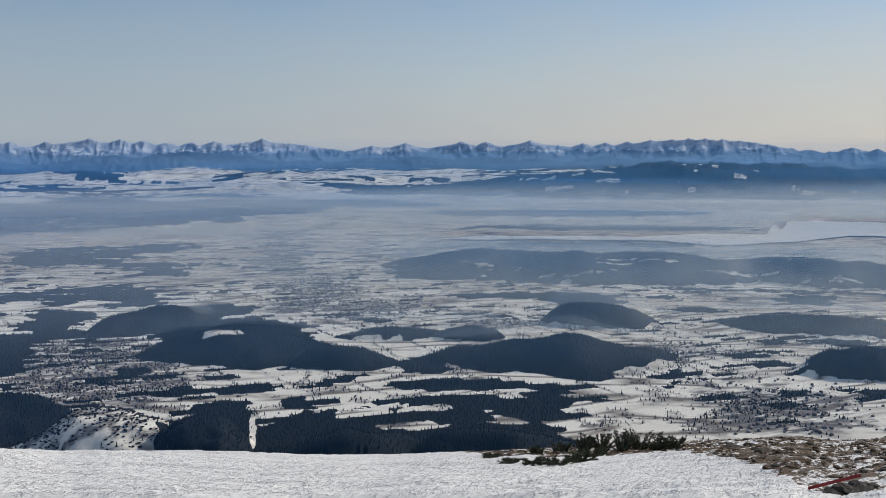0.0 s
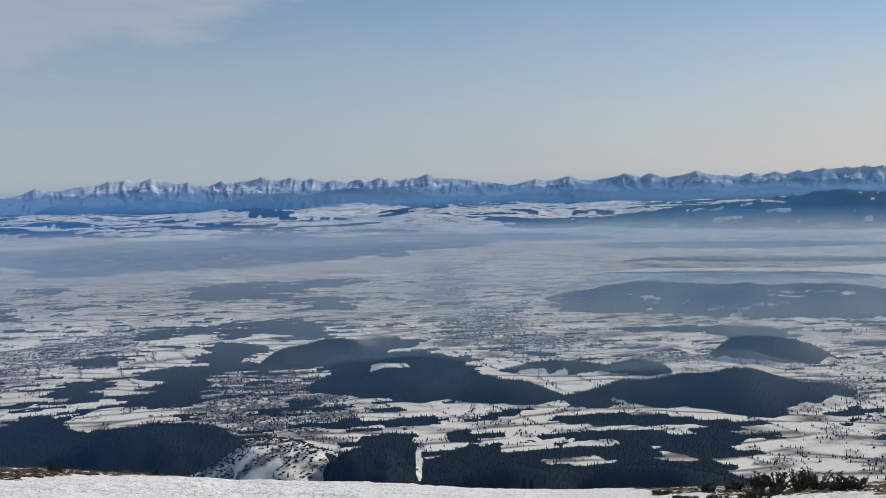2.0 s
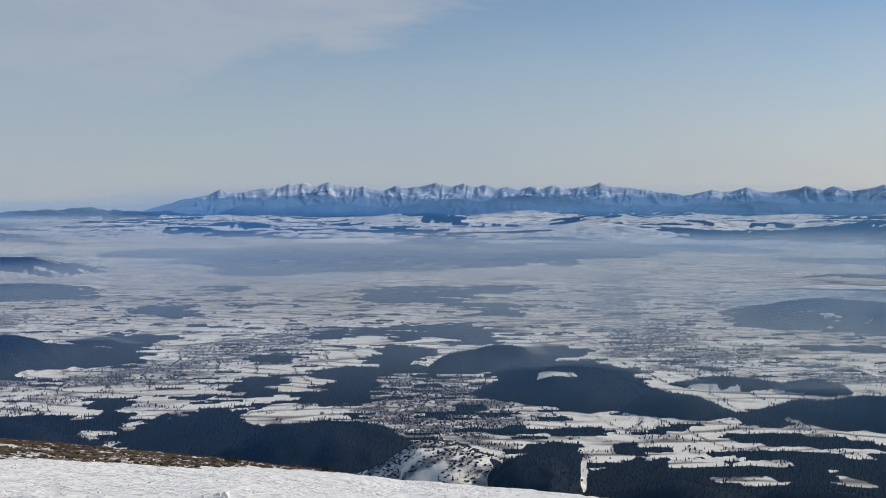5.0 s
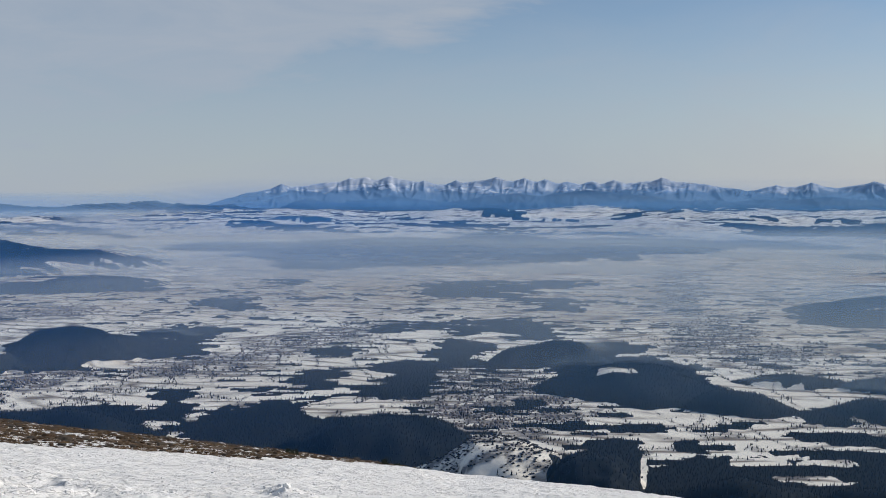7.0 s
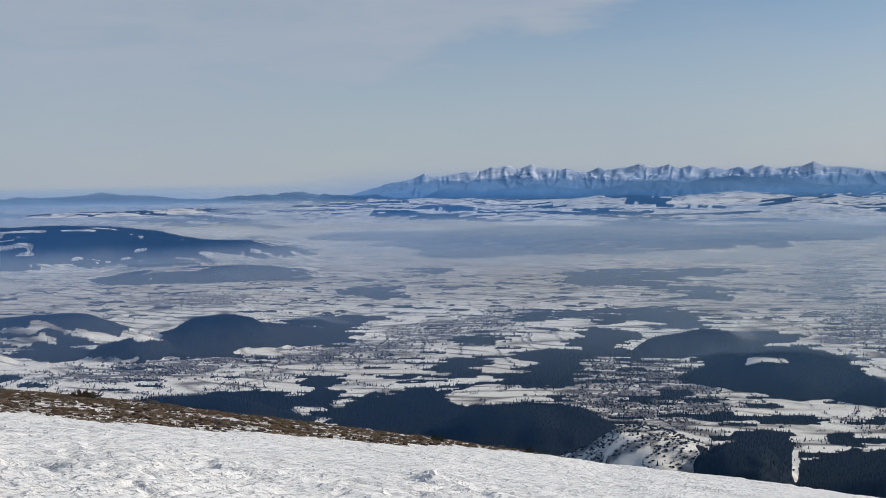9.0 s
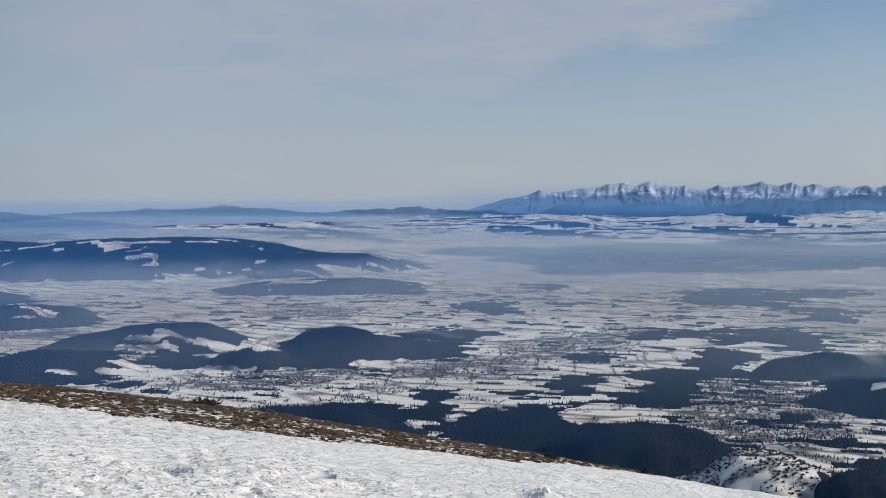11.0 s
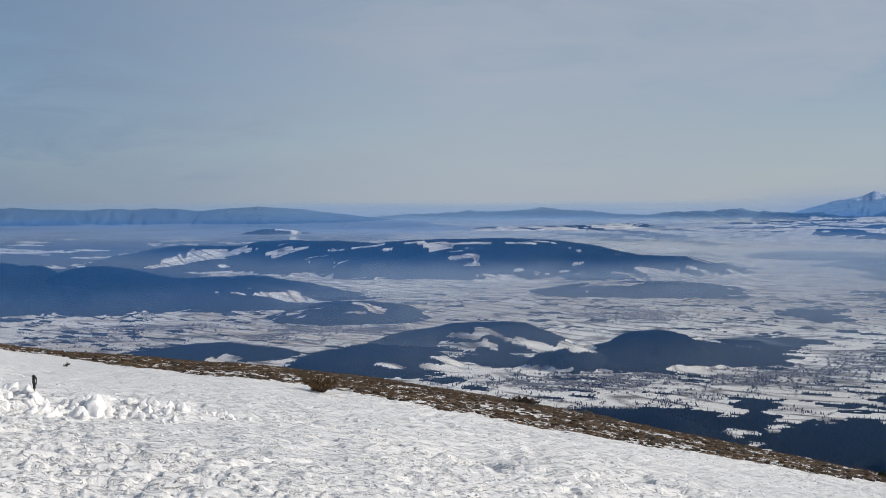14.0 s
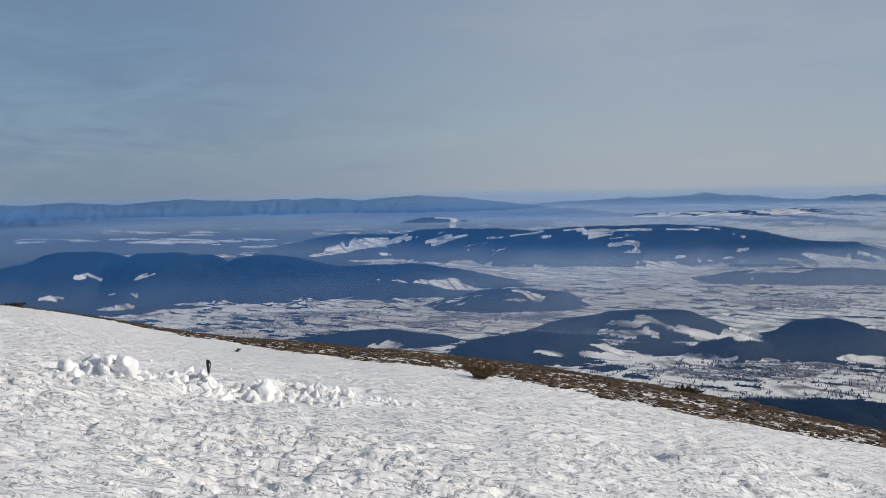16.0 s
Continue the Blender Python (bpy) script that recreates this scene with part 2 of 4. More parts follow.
M_DARK = plain_stuff("dark_wet_stone", (0.018, 0.016, 0.015), (0.085, 0.075, 0.065), 7.0, 0.8, 0.8, 0.03)
M_PEAT = plain_stuff("dark_brown_peat", (0.012, 0.008, 0.005), (0.075, 0.043, 0.021), 5.0, 0.9, 0.5, 0.02)
M_GRASS = plain_stuff("dry_brown_grass", (0.028, 0.018, 0.009), (0.26, 0.155, 0.065), 1.5, 0.8, 0.0)
M_PINE = plain_stuff("dwarf_pine_needles", (0.010, 0.017, 0.007), (0.038, 0.05, 0.02), 3.0, 0.7, 0.0)
M_WOOD = plain_stuff("weathered_twig_wood", (0.04, 0.03, 0.022), (0.12, 0.09, 0.065), 12.0, 0.85, 0.3)
M_RED = plain_stuff("faded_red_paint", (0.16, 0.015, 0.018), (0.27, 0.035, 0.035), 8.0, 0.55, 0.2)
M_RUBBER = plain_stuff("black_grip_rubber", (0.012, 0.012, 0.012), (0.03, 0.03, 0.03), 30.0, 0.6, 0.2, 0.002, False)
M_SHAFT = plain_stuff("gold_brown_pole_shaft", (0.22, 0.15, 0.05), (0.36, 0.27, 0.12), 20.0, 0.35, 0.05, 0.001, False, 0.5)

# ---- shared shapes and land forms ----
rng = np.random.default_rng(7)


def lattice(ix, iy, seed):
    h = (ix.astype(np.int64) * 374761393 + iy.astype(np.int64) * 668265263 + seed * 974711) & 0xFFFFFFFF
    h = ((h ^ (h >> 13)) * 1274126177) & 0xFFFFFFFF
    return ((h ^ (h >> 16)) & 0xFFFF) / 65535.0


def value_noise(x, y, seed=0):
    ix, iy = np.floor(x), np.floor(y)
    u, v = x - ix, y - iy
    u, v = u * u * (3 - 2 * u), v * v * (3 - 2 * v)
    a, b = lattice(ix, iy, seed), lattice(ix + 1, iy, seed)
    c, d = lattice(ix, iy + 1, seed), lattice(ix + 1, iy + 1, seed)
    return (a + (b - a) * u) * (1 - v) + (c + (d - c) * u) * v


def fbm(x, y, octaves=4, seed=0, gain=0.5):
    total, amp, norm = 0.0, 1.0, 0.0
    for k in range(octaves):
        total = total + amp * value_noise(x * 2.03 ** k + 17.1 * k, y * 2.03 ** k - 9.7 * k, seed + k)
        norm += amp
        amp *= gain
    return total / norm


def smooth(a, b, x):
    t = np.clip((x - a) / (b - a), 0, 1)
    return t * t * (3 - 2 * t)


def polar(az, d):
    return -d * np.sin(np.radians(az)), d * np.cos(np.radians(az))


def grid_mesh(name, verts, rows, cols, mat, cover=None, closed=False, shade=True):
    """A sheet of rows x cols points."""
    me = bpy.data.meshes.new(name)
    r, c = np.meshgrid(np.arange(rows - 1), np.arange(cols if closed else cols - 1), indexing="ij")
    c2 = (c + 1) % cols
    quads = np.stack([r * cols + c, (r + 1) * cols + c, (r + 1) * cols + c2, r * cols + c2], -1).reshape(-1, 4)[:, ::-1]
    return fill_mesh(me, verts, quads, mat, cover, shade)


def fill_mesh(me, verts, faces, mat, cover=None, shade=False):
    k = faces.shape[1]
    me.vertices.add(len(verts))
    me.vertices.foreach_set("co", np.asarray(verts, np.float32).ravel())
    me.loops.add(faces.size)
    me.loops.foreach_set("vertex_index", faces.astype(np.int32).ravel())
    me.polygons.add(len(faces))
    me.polygons.foreach_set("loop_start", np.arange(0, faces.size, k, dtype=np.int32))
    me.update(calc_edges=True)
    if cover is not None:
        at = me.color_attributes.new("cover", "FLOAT_COLOR", "POINT")
        at.data.foreach_set("color", np.concatenate([cover, np.ones((len(cover), 1))], 1).astype(np.float32).ravel())
    if shade:
        me.polygons.foreach_set("use_smooth", np.ones(len(faces), bool))
    me.materials.append(mat)
    return me


def many(name, pts, heights, widths, shape, tris, mat, lean=0.0):
    """One mesh of many small copies of a shape (unit height, unit width) on the points."""
    n, k = len(pts), len(shape)
    turn = rng.uniform(0, 2 * np.pi, n)
    c, s = np.cos(turn)[:, None], np.sin(turn)[:, None]
    jit = 1 + rng.uniform(-0.16, 0.16, (n, k))
    x, y = shape[:, 0] * widths[:, None] * jit, shape[:, 1] * widths[:, None] * jit
    v = np.stack([pts[:, :1] + x * c - y * s, pts[:, 1:2] + x * s + y * c, pts[:, 2:3] + shape[:, 2] * heights[:, None]], -1)
    f = (np.arange(n)[:, None, None] * k + tris[None]).reshape(-1, 3)
    me = bpy.data.meshes.new(name)
    return fill_mesh(me, v.reshape(-1, 3), f, mat)


def cone_tree(tiers, sides=5):
    v, f = [], []
    for lo, hi, w in tiers:
        b = len(v)
        for i in range(sides):
            a = 2 * math.pi * i / sides + lo
            v.append((w * math.cos(a), w * math.sin(a), lo))
        v.append((0, 0, hi))
        f += [(b + i, b + (i + 1) % sides, b + sides) for i in range(sides)]
    return np.array(v), np.array(f)


def part(name, bm, mat, parent=None, label=""):
    """A bmesh as one mesh object, under a thing or on its own."""
    me = bpy.data.meshes.new(name)
    bm.to_mesh(me)
    bm.free()
    me.materials.append(mat)
    ob = new(name, me)
    ob.parent = parent
    return tagged(ob, label)


# the summit: how far down its edge is seen, as a smooth round of the azimuth
CURVE = 0.00194


BROW_AT = np.array([-21.4, -15, -11.7, -6.0, -0.4, 5.0, 13.7, 21.5, 26.6, 32.0, 37.5, 42.0, 47.3, 50.5, 56.0, 62.8, 67.0, 70.0, 73.0, 77.0])
BROW_LOWER = np.array([0.5, 0.0, -0.2, -0.12, 0.0, 0.16, 0.12, 0.34, 0.34, 0.34, 0.26, 0.16, 0.08, 0.0, 0.1, 0.26, 0.42, 0.5, 0.3, 0.2])


def edge_drop(az):
    a = np.radians(np.clip(az, -26, 82))
    d = 0.3 * smooth(26, 4, np.abs(az - 8)) - 0.5 * smooth(64, 79, az) - 8.0 + 22.1 * np.cos(a) + 12.63 * np.sin(a) + 1.02 * np.cos(2 * a) - 6.51 * np.sin(2 * a)
    total, weight = 0.0, 1e-9
    for mid, low in zip(BROW_AT, BROW_LOWER):
        k = np.exp(-((np.clip(az, -24, 80) - mid) / 2.6) ** 2)
        total, weight = total + low * k, weight + k
    d = d + total / weight * smooth(-26, -23, az) * smooth(82, 79, az)
    behind = np.where(az > 82, smooth(82, 208, az), smooth(82, 208, az + 360) * (az < -26))
    lo, hi = 4.2, 12.6
    d = np.where((az > 82) | (az < -26), lo + (hi - lo) * behind, d)
    return np.radians(d - 6.7)


def summit_height(x, y):
    r = np.hypot(x, y)
    az = np.degrees(np.arctan2(-x, y))
    az = np.where(az < -152, az + 360, az)
    return -edge_drop(az) * r * smooth(0, 3, r) - CURVE * r * r


# the valley
PLAIN = -78.25
# azimuth, distance, half width, half depth, height, how wooded
MOUNDS_NEAR = [
    (9.94, 461, 37.6, 34.9, 9.9, 1), (5.4, 432, 26.6, 12.9, 6.8, 1), (-5.34, 438, 38.8, 32.4, 9.6, 1), (-1.34, 490, 15.2, 11.9, 4.7, 1),
    (2.7, 494, 24.5, 11.9, 4.1, 0.9), (-7.39, 533, 25.3, 19.5, 9.3, 1), (-20.22, 435, 21.4, 16.5, 8.9, 1), (-18.39, 537, 43.1, 20.7, 5.6, 1),
    (22.12, 359, 28, 26.1, 9.1, 1), (16.8, 325, 25, 18, 9.5, 0), (12, 306, 15, 20, 10.5, 1), (4.9, 292, 26, 20, 9.5, 1), (-2, 292, 25, 18, 8.5, 1),
    (14.33, 540, 25, 17, 9.3, 1)]
MOUNDS_LEFT = [
    (36.9, 588, 54, 36, 7.5, 1), (46.2, 634, 50.8, 47.2, 11.5, 1), (41.57, 545, 22.1, 17.2, 9.1, 1), (38.2, 570, 40, 34, 13.6, 1),
    (38.6, 976, 82.9, 47.4, 9.4, 1), (74, 955, 87.1, 115.6, 31.6, 1), (69.61, 938, 80.7, 107.8, 30.2, 1), (64.58, 930, 98.3, 105.3, 25.7, 1),
    (59.05, 943, 97, 72, 16.9, 1), (59.49, 867, 61.7, 46.8, 7.5, 1), (52.97, 776, 46.7, 44.2, 10.1, 1), (59.96, 597, 43.9, 29.3, 4.8, 1),
    (52.37, 555, 38.2, 32.4, 8, 1), (39.09, 385, 33.7, 19.3, 10.4, 1)]
MOUNDS_WIDE = [
    (-3.5, 778, 76, 64, 12.1, 1), (-9.56, 736, 80.1, 58, 14.7, 1), (-18.11, 748, 80.6, 58, 12.6, 1), (54.84, 1388, 183.3, 148.2, 29.7, 0.9),
    (47.06, 1317, 249.8, 174.7, 33.7, 0.9), (47.4, 1207, 138.7, 90.2, 26.4, 1), (59.72, 1478, 126.5, 72.4, 21.5, 0.7),
    (39.98, 1204, 176.8, 97.9, 20.5, 0.9)]
MOUNDS_FAR = [
    (-13.4, 2130, 660, 190, 40, 0.95), (26.0, 2468, 60, 30, 11, 0.6), (56.4, 2139, 92, 30, 20, 1),
    (45.0, 4300, 620, 120, 40, 0.8),
    (34.0, 4200, 460, 120, 36, 0.6), (14.0, 2700, 420, 110, 17, 0.1), (4.0, 2500, 320, 90, 20, 0.1)]
MOUNDS = np.array(MOUNDS_NEAR + MOUNDS_LEFT + MOUNDS_WIDE + MOUNDS_FAR)
# woods on level ground: azimuth, distance, half width, half depth
WOODS_FAR = [
    (20.56, 1568, 260.2, 364.5), (29.61, 1642, 111, 153.9), (10.47, 1707, 156.9, 259.2), (4.59, 1815, 88.2, 94), (16.85, 1634, 130.8, 390.4),
    (25.74, 1215, 44.9, 64.8), (10.93, 1413, 29, 100.4), (18.98, 1268, 51.2, 56.7)]
WOODS_SOUTH = [
    (16.82, 648, 35.7, 40.5), (20.3, 676, 11.9, 17.8), (18.6, 566, 18, 38.9), (19.2, 528, 20.8, 16.7), (13.56, 564, 22.8, 51.8),
    (21.29, 514, 14.4, 23.2), (11.78, 580, 20.2, 15.7), (9.11, 506, 22.1, 52.4), (17.87, 944, 46.5, 58.9), (17.13, 867, 27.4, 18.4),
    (13.98, 774, 12.1, 24.3), (6.89, 364, 7.6, 9.4), (6.24, 393, 5.5, 5.5), (10.43, 388, 13.2, 8.8), (12.9, 392, 5.3, 9.4), (14.9, 390, 6.7, 5.5),
    (0.45, 391, 19.3, 9.9), (-2.56, 388, 28.8, 8.8), (-2.12, 372, 8.2, 11.6), (-5.25, 369, 8, 17.6), (1.16, 360, 10.9, 10.5),
    (-0.69, 342, 31.9, 8.2), (11.3, 339, 9.8, 37.4), (0.8, 316, 22, 24)]
WOODS_WEST = [
    (-7.86, 1205, 150, 38), (-7.23, 982, 91.9, 28.4), (-1.2, 345, 27, 30), (-4.5, 318, 12, 16), (10.8, 340, 10.5, 40), (6.4, 322, 17, 30),
    (-11.79, 412, 3.6, 17.8), (-16.23, 440, 4.6, 9.7), (-20.94, 398, 8.6, 7.6), (-18.64, 497, 8.4, 10.8), (-12.4, 585, 17, 8),
    (-16.77, 676, 66, 5.9), (-17.56, 640, 17.1, 21.1), (-5.73, 632, 69.9, 12.4), (-6.48, 612, 27.4, 15.1), (-14.74, 458, 5.7, 4.3),
    (-20.76, 550, 12.9, 36.7), (-10.55, 410, 6.4, 4.3), (-5.96, 1484, 186.2, 82.6), (2.66, 1726, 82.2, 92.3), (-10.9, 536, 7, 5),
    (1.01, 422, 11.3, 15.7), (3.27, 543, 8.7, 9.7)]
WOODS_EAST = [
    (30.03, 809, 19.4, 44.3), (27.24, 1005, 15.1, 42.1), (37.97, 944, 81, 21.1), (32.43, 651, 21.2, 22.7), (32.54, 686, 6, 16.2),
    (25.4, 568, 12.7, 15.1), (22, 658, 13.2, 23.8), (25.03, 485, 23.2, 25.9), (21.78, 489, 20.9, 49.7), (25.67, 462, 14.1, 8.1),
    (24.16, 446, 10.9, 8.1), (32.89, 446, 7.1, 38.9), (28.81, 390, 26.7, 41.6), (24.32, 369, 15.8, 37.8), (18.5, 931, 37, 83.2),
    (14.08, 976, 30.7, 47), (14.53, 833, 23.4, 24.8), (13.72, 778, 7.1, 21.1), (17.01, 666, 40.6, 44.8), (18.89, 566, 17.3, 47),
    (16.84, 526, 18.1, 13.5), (11.36, 588, 16, 25.4), (10.08, 511, 30.1, 56.2)]
WOODS_NORTH = [
    (37.29, 404, 35, 41.6), (35.64, 423, 8.7, 3.2), (30.76, 664, 10.3, 12.4), (38.13, 375, 20.9, 14), (59.88, 588, 45.9, 16.7),
    (52.36, 530, 39.3, 25.4), (49.26, 568, 9, 23.2), (73.02, 822, 65.9, 47.5), (66, 838, 56.2, 14.6), (59.63, 846, 44.8, 13.5),
    (45.47, 562, 21, 25.9), (48.15, 505, 7.9, 15.1), (48.02, 1166, 112, 30.8), (22.34, 347, 27.8, 10.8)]
WOODS = np.array(WOODS_FAR + WOODS_SOUTH + WOODS_WEST + WOODS_EAST + WOODS_NORTH)
# snow fields cut out of the woods
FIELDS_SOUTH = [
    (17.67, 626, 14.7, 25.2), (20.25, 636, 12.4, 23.5), (17.35, 557, 7.6, 19), (0.99, 380, 3.4, 5.6), (-1.15, 378, 7.6, 5), (-3.43, 376, 7.1, 8.4),
    (2.16, 356, 3.6, 4.5), (0.52, 353, 5.4, 3.4), (-2.41, 351, 6.3, 3.4), (-3.69, 340, 8.9, 6.2), (2.42, 471, 24.8, 14.6), (-6.03, 650, 24, 5),
    (-9.71, 631, 14, 7), (-13.99, 650, 34, 7), (-18.88, 668, 14.9, 9.5), (-20.32, 629, 20.2, 41.4), (-9.93, 582, 16, 34.7),
    (-12.87, 624, 18.1, 12.9), (-15.22, 621, 5.4, 9), (9.61, 329, 1.15, 24), (10.96, 458, 4.2, 4.5), (-3.4, 724, 5, 5.6)]
FIELDS_WEST = [
    (-4.89, 2072, 40, 15), (-8.29, 2022, 40, 9), (-11.99, 2004, 30, 8), (-14.32, 2036, 18, 5), (-11.93, 1956, 30, 8),
    (-5.48, 1977, 34, 8), (-2.82, 1978, 30, 11), (-16.8, 1974, 42, 11), (-8.8, 1959, 24, 6), (-6.48, 686, 5.6, 3.9),
    (-9.95, 670, 3.6, 3.9), (-3.96, 598, 14.8, 12.3), (1.17, 332, 8.4, 6.2), (-1.69, 416, 5.8, 6.2), (-11.86, 670, 10.7, 3.4)]
FIELDS_EAST = [
    (39.77, 963, 15.3, 13.4), (17.34, 554, 7.5, 20.7), (34.06, 402, 8.9, 14.6), (30.91, 416, 6.1, 3.9), (23.25, 425, 19.3, 19),
    (41.44, 598, 13.1, 62.7), (23.77, 488, 10.8, 19.6), (45.29, 607, 31.2, 5.6), (46.49, 595, 16, 5.6), (43.09, 604, 14.7, 10.8),
    (48.01, 531, 10.1, 25.8), (51.72, 759, 21.2, 10.1), (53.74, 659, 25.5, 35.8), (39.86, 963, 20.3, 13.4), (47.99, 1262, 29.9, 28.6),
    (47.09, 1173, 19.9, 10.1), (56.04, 1329, 19, 16.8), (53.55, 1226, 10.1, 11.8), (59.59, 1410, 46.4, 50.4)]
FIELDS_NORTH = [
    (60.85, 1389, 56.9, 50.4), (58.9, 1102, 49.7, 142.8), (73.26, 893, 12, 1.6), (71.6, 878, 9, 1.2), (70.12, 861, 3, 1.6), (67.1, 897, 2.8, 3.3),
    (66.38, 894, 2.7, 3), (65.45, 858, 7, 2.8), (71.9, 846, 9, 1.4), (72.3, 815, 13, 2.4), (70.6, 832, 9, 1.3), (46.24, 1076, 91.9, 45.4), (58.71, 568, 7.8, 5.6),
    (51.22, 530, 8.7, 5.6), (74.66, 832, 9, 1.8), (35.98, 1149, 50.4, 23.5), (31.76, 1132, 114.5, 75.6), (55.69, 890, 34.4, 10.1)]
FIELDS = np.array(FIELDS_SOUTH + FIELDS_WEST + FIELDS_EAST + FIELDS_NORTH)
# scattered houses and orchards
VILLAGE_SPOTS = [
    (-15.93, 371, 22.1, 46.4), (-16.64, 338, 14.2, 13.5), (-11.38, 462, 16.9, 25.4), (-18.58, 370, 10.8, 29.7), (15.79, 458, 26.2, 18.9),
    (15.91, 420, 31.2, 32.9), (6.91, 631, 19.9, 76.7), (3.54, 572, 30.5, 47), (-2.68, 534, 22.8, 17.3), (0.73, 423, 9.1, 13),
    (38.99, 518, 35.1, 18.4), (33.35, 526, 22.8, 20), (30.2, 544, 25.5, 37.3), (26.57, 598, 31.6, 48.1), (23.77, 652, 20.8, 49.1),
    (38.72, 794, 42.4, 41), (17.97, 470, 26.3, 43.7), (16.14, 412, 30.6, 38.3), (7.93, 920, 18.5, 298.6), (5.93, 684, 18.6, 86.9),
    (62.6, 735, 44, 20), (66.04, 682, 30, 12), (41.39, 501, 30, 29.2), (53.18, 706, 41.2, 30.8)]
VILLAGES = np.array(VILLAGE_SPOTS)


def along(x, y, row):
    """Place in a mound's or patch's own frame: across, and away from the summit."""
    a = radians(row[0])
    cx, cy = -row[1] * math.sin(a), row[1] * math.cos(a)
    dx, dy = x - cx, y - cy
    return (dx * math.cos(a) + dy * math.sin(a)) / row[2], (-dx * math.sin(a) + dy * math.cos(a)) / row[3]


def parcel(x, y, long, short, turn, seed):
    """The middle of the narrow field in which a place lies: field and wood edges run along these."""
    c, s = math.cos(turn), math.sin(turn)
    u, v = x * c + y * s, -x * s + y * c
    row = np.floor(v / short)
    slip = lattice(row, row * 0, seed)
    cell = np.floor(u / long + slip)
    um, vm = (cell + 0.5 - slip) * long, (row + 0.5) * short
    return um * c - vm * s, um * s + vm * c


def land(x, y):
    """Height, and cover (wood, stubble, village) of the valley at x, y."""
    d = np.hypot(x, y)
    turn = np.arctan2(-x, y)
    east = np.degrees(turn)
    z = PLAIN + 1.6 * (fbm(x / 160, y / 160, 3, 3) - 0.5) * smooth(300, 500, d) + (17 + 44 * (fbm(x / 280, y / 280, 5, 5) - 0.5)) * smooth(1850, 2400, d) * smooth(-2100, -1500, x)
    big = (fbm(x / 26, y / 26, 5, 11, 0.6) - 0.5) * 1.9
    far_folds = fbm(x / 70, y / 70, 4, 15) - 0.5
    wide = (fbm(x / 110, y / 110, 4, 13) - 0.5) * 1.5
    fine = (fbm(x / 7, y / 7, 4, 17, 0.6) - 0.5) * 1.6
    streak = 1.8 * (fbm(turn * 13, d / (5 + d / 200), 3, 59) - 0.5)
    wood, rise = np.zeros_like(x), np.zeros_like(x)
    # bent copy of the plan, drawn towards the middle of each parcel, so that edges run straight and break off
    far = np.clip(d / 480, 0.7, 2.2)
    bx = x + far * (11 * (fbm(x / 50, y / 50, 3, 51) - 0.5) + 7 * (fbm(x / 13, y / 13, 3, 53) - 0.5))
    by = y + far * (11 * (fbm(x / 50, y / 50, 3, 55) - 0.5) + 7 * (fbm(x / 13, y / 13, 3, 57) - 0.5))
    for row in MOUNDS:
        u, v = along(x, y, row)
        m = u * u + v * v < 4
        if m.any():
            lump = 0.75 * row[2]
            u[m] += 0.9 * (fbm(x[m] / lump, y[m] / lump, 3, int(row[1])) - 0.5)
            v[m] += 0.9 * (fbm(x[m] / lump, y[m] / lump, 3, int(row[1]) + 5) - 0.5)
        q = u * u + v * v
        m = q < 2.2
        if not m.any():
            continue
        near = row[1] < 600
        warp = (big[m] * 0.5 + wide[m] * 0.5) * (0.6 if near else 0.8)
        q2 = np.clip(q[m] + warp * 0.5, 0, None)
        rise[m] = np.maximum(rise[m], row[4] * (1 + (0.16 * big[m] if row[1] < 1500 else 0.3 * far_folds[m]) + (0.18 if row[1] < 1500 else 0.6) * wide[m]) * (np.clip(1 - q2 / 1.45, 0, 1) ** 1.6 if row[5] == 0 else np.clip(1 - q2 / 1.22, 0, 1) ** 1.35))
        edge = 1.22 + 0.08 * (row[1] > 600) + 0.12 * (row[1] > 1500)
        wood[m] = np.maximum(wood[m], row[5] * smooth(edge, edge - 0.2, q[m] + (big[m] * (0.6 if near else 0.3) + wide[m] * 0.4 + fine[m] * 0.15 + 0.12 * streak[m])))
    z = z + rise
    sx, sy = parcel(bx, by, 19, 6.5, 0.35, 7)
    tx, ty = parcel(bx, by, 46, 17, 0.25, 9)
    snap = smooth(640, 800, d)
    hold = 0.62 * smooth(1500, 1200, d)
    bx, by = bx + hold * ((sx - bx) * (1 - snap) + (tx - bx) * snap), by + hold * ((sy - by) * (1 - snap) + (ty - by) * snap)
    for row in WOODS:
        u, v = along(bx, by, row)
        q = u * u + v * v
        m = q < 3
        calm = 0.6 if row[1] < 1200 else 0.4
        wood[m] = np.maximum(wood[m], smooth(1.08, 0.9, q[m] + calm * (big[m] * 0.7 + wide[m] * 0.5 + 0.5 * fine[m])))
    # small groves that fill whole parcels, thin between the villages
    gx, gy = parcel(x, y, 12, 4.2, 0.35, 19)
    lot = fbm(gx / 9, gy / 9, 2, 21) + 0.22 * (fbm(x / 140, y / 60, 4, 23) - 0.5) + 0.12 * fine
    wood = np.maximum(wood, smooth(0.715, 0.745, lot) * smooth(300, 380, d) * smooth(1250, 800, d))
    wood = np.maximum(wood, smooth(0.545, 0.575, fbm(x / 120, y / 55, 5, 24, 0.6)) * smooth(1700, 2200, d))
    wood = np.maximum(wood, smooth(0.36, 0.42, fbm(x / 150, y / 110, 5, 26, 0.6)) * smooth(53, 60, east) * smooth(1020, 1250, d + 8 * (east - 60)) * (east < 90))
    grove = smooth(0.62, 0.66, fbm(x / 7, y / 7, 3, 25)) * smooth(0.40, 0.55, fbm(x / 70, y / 70, 3, 27))
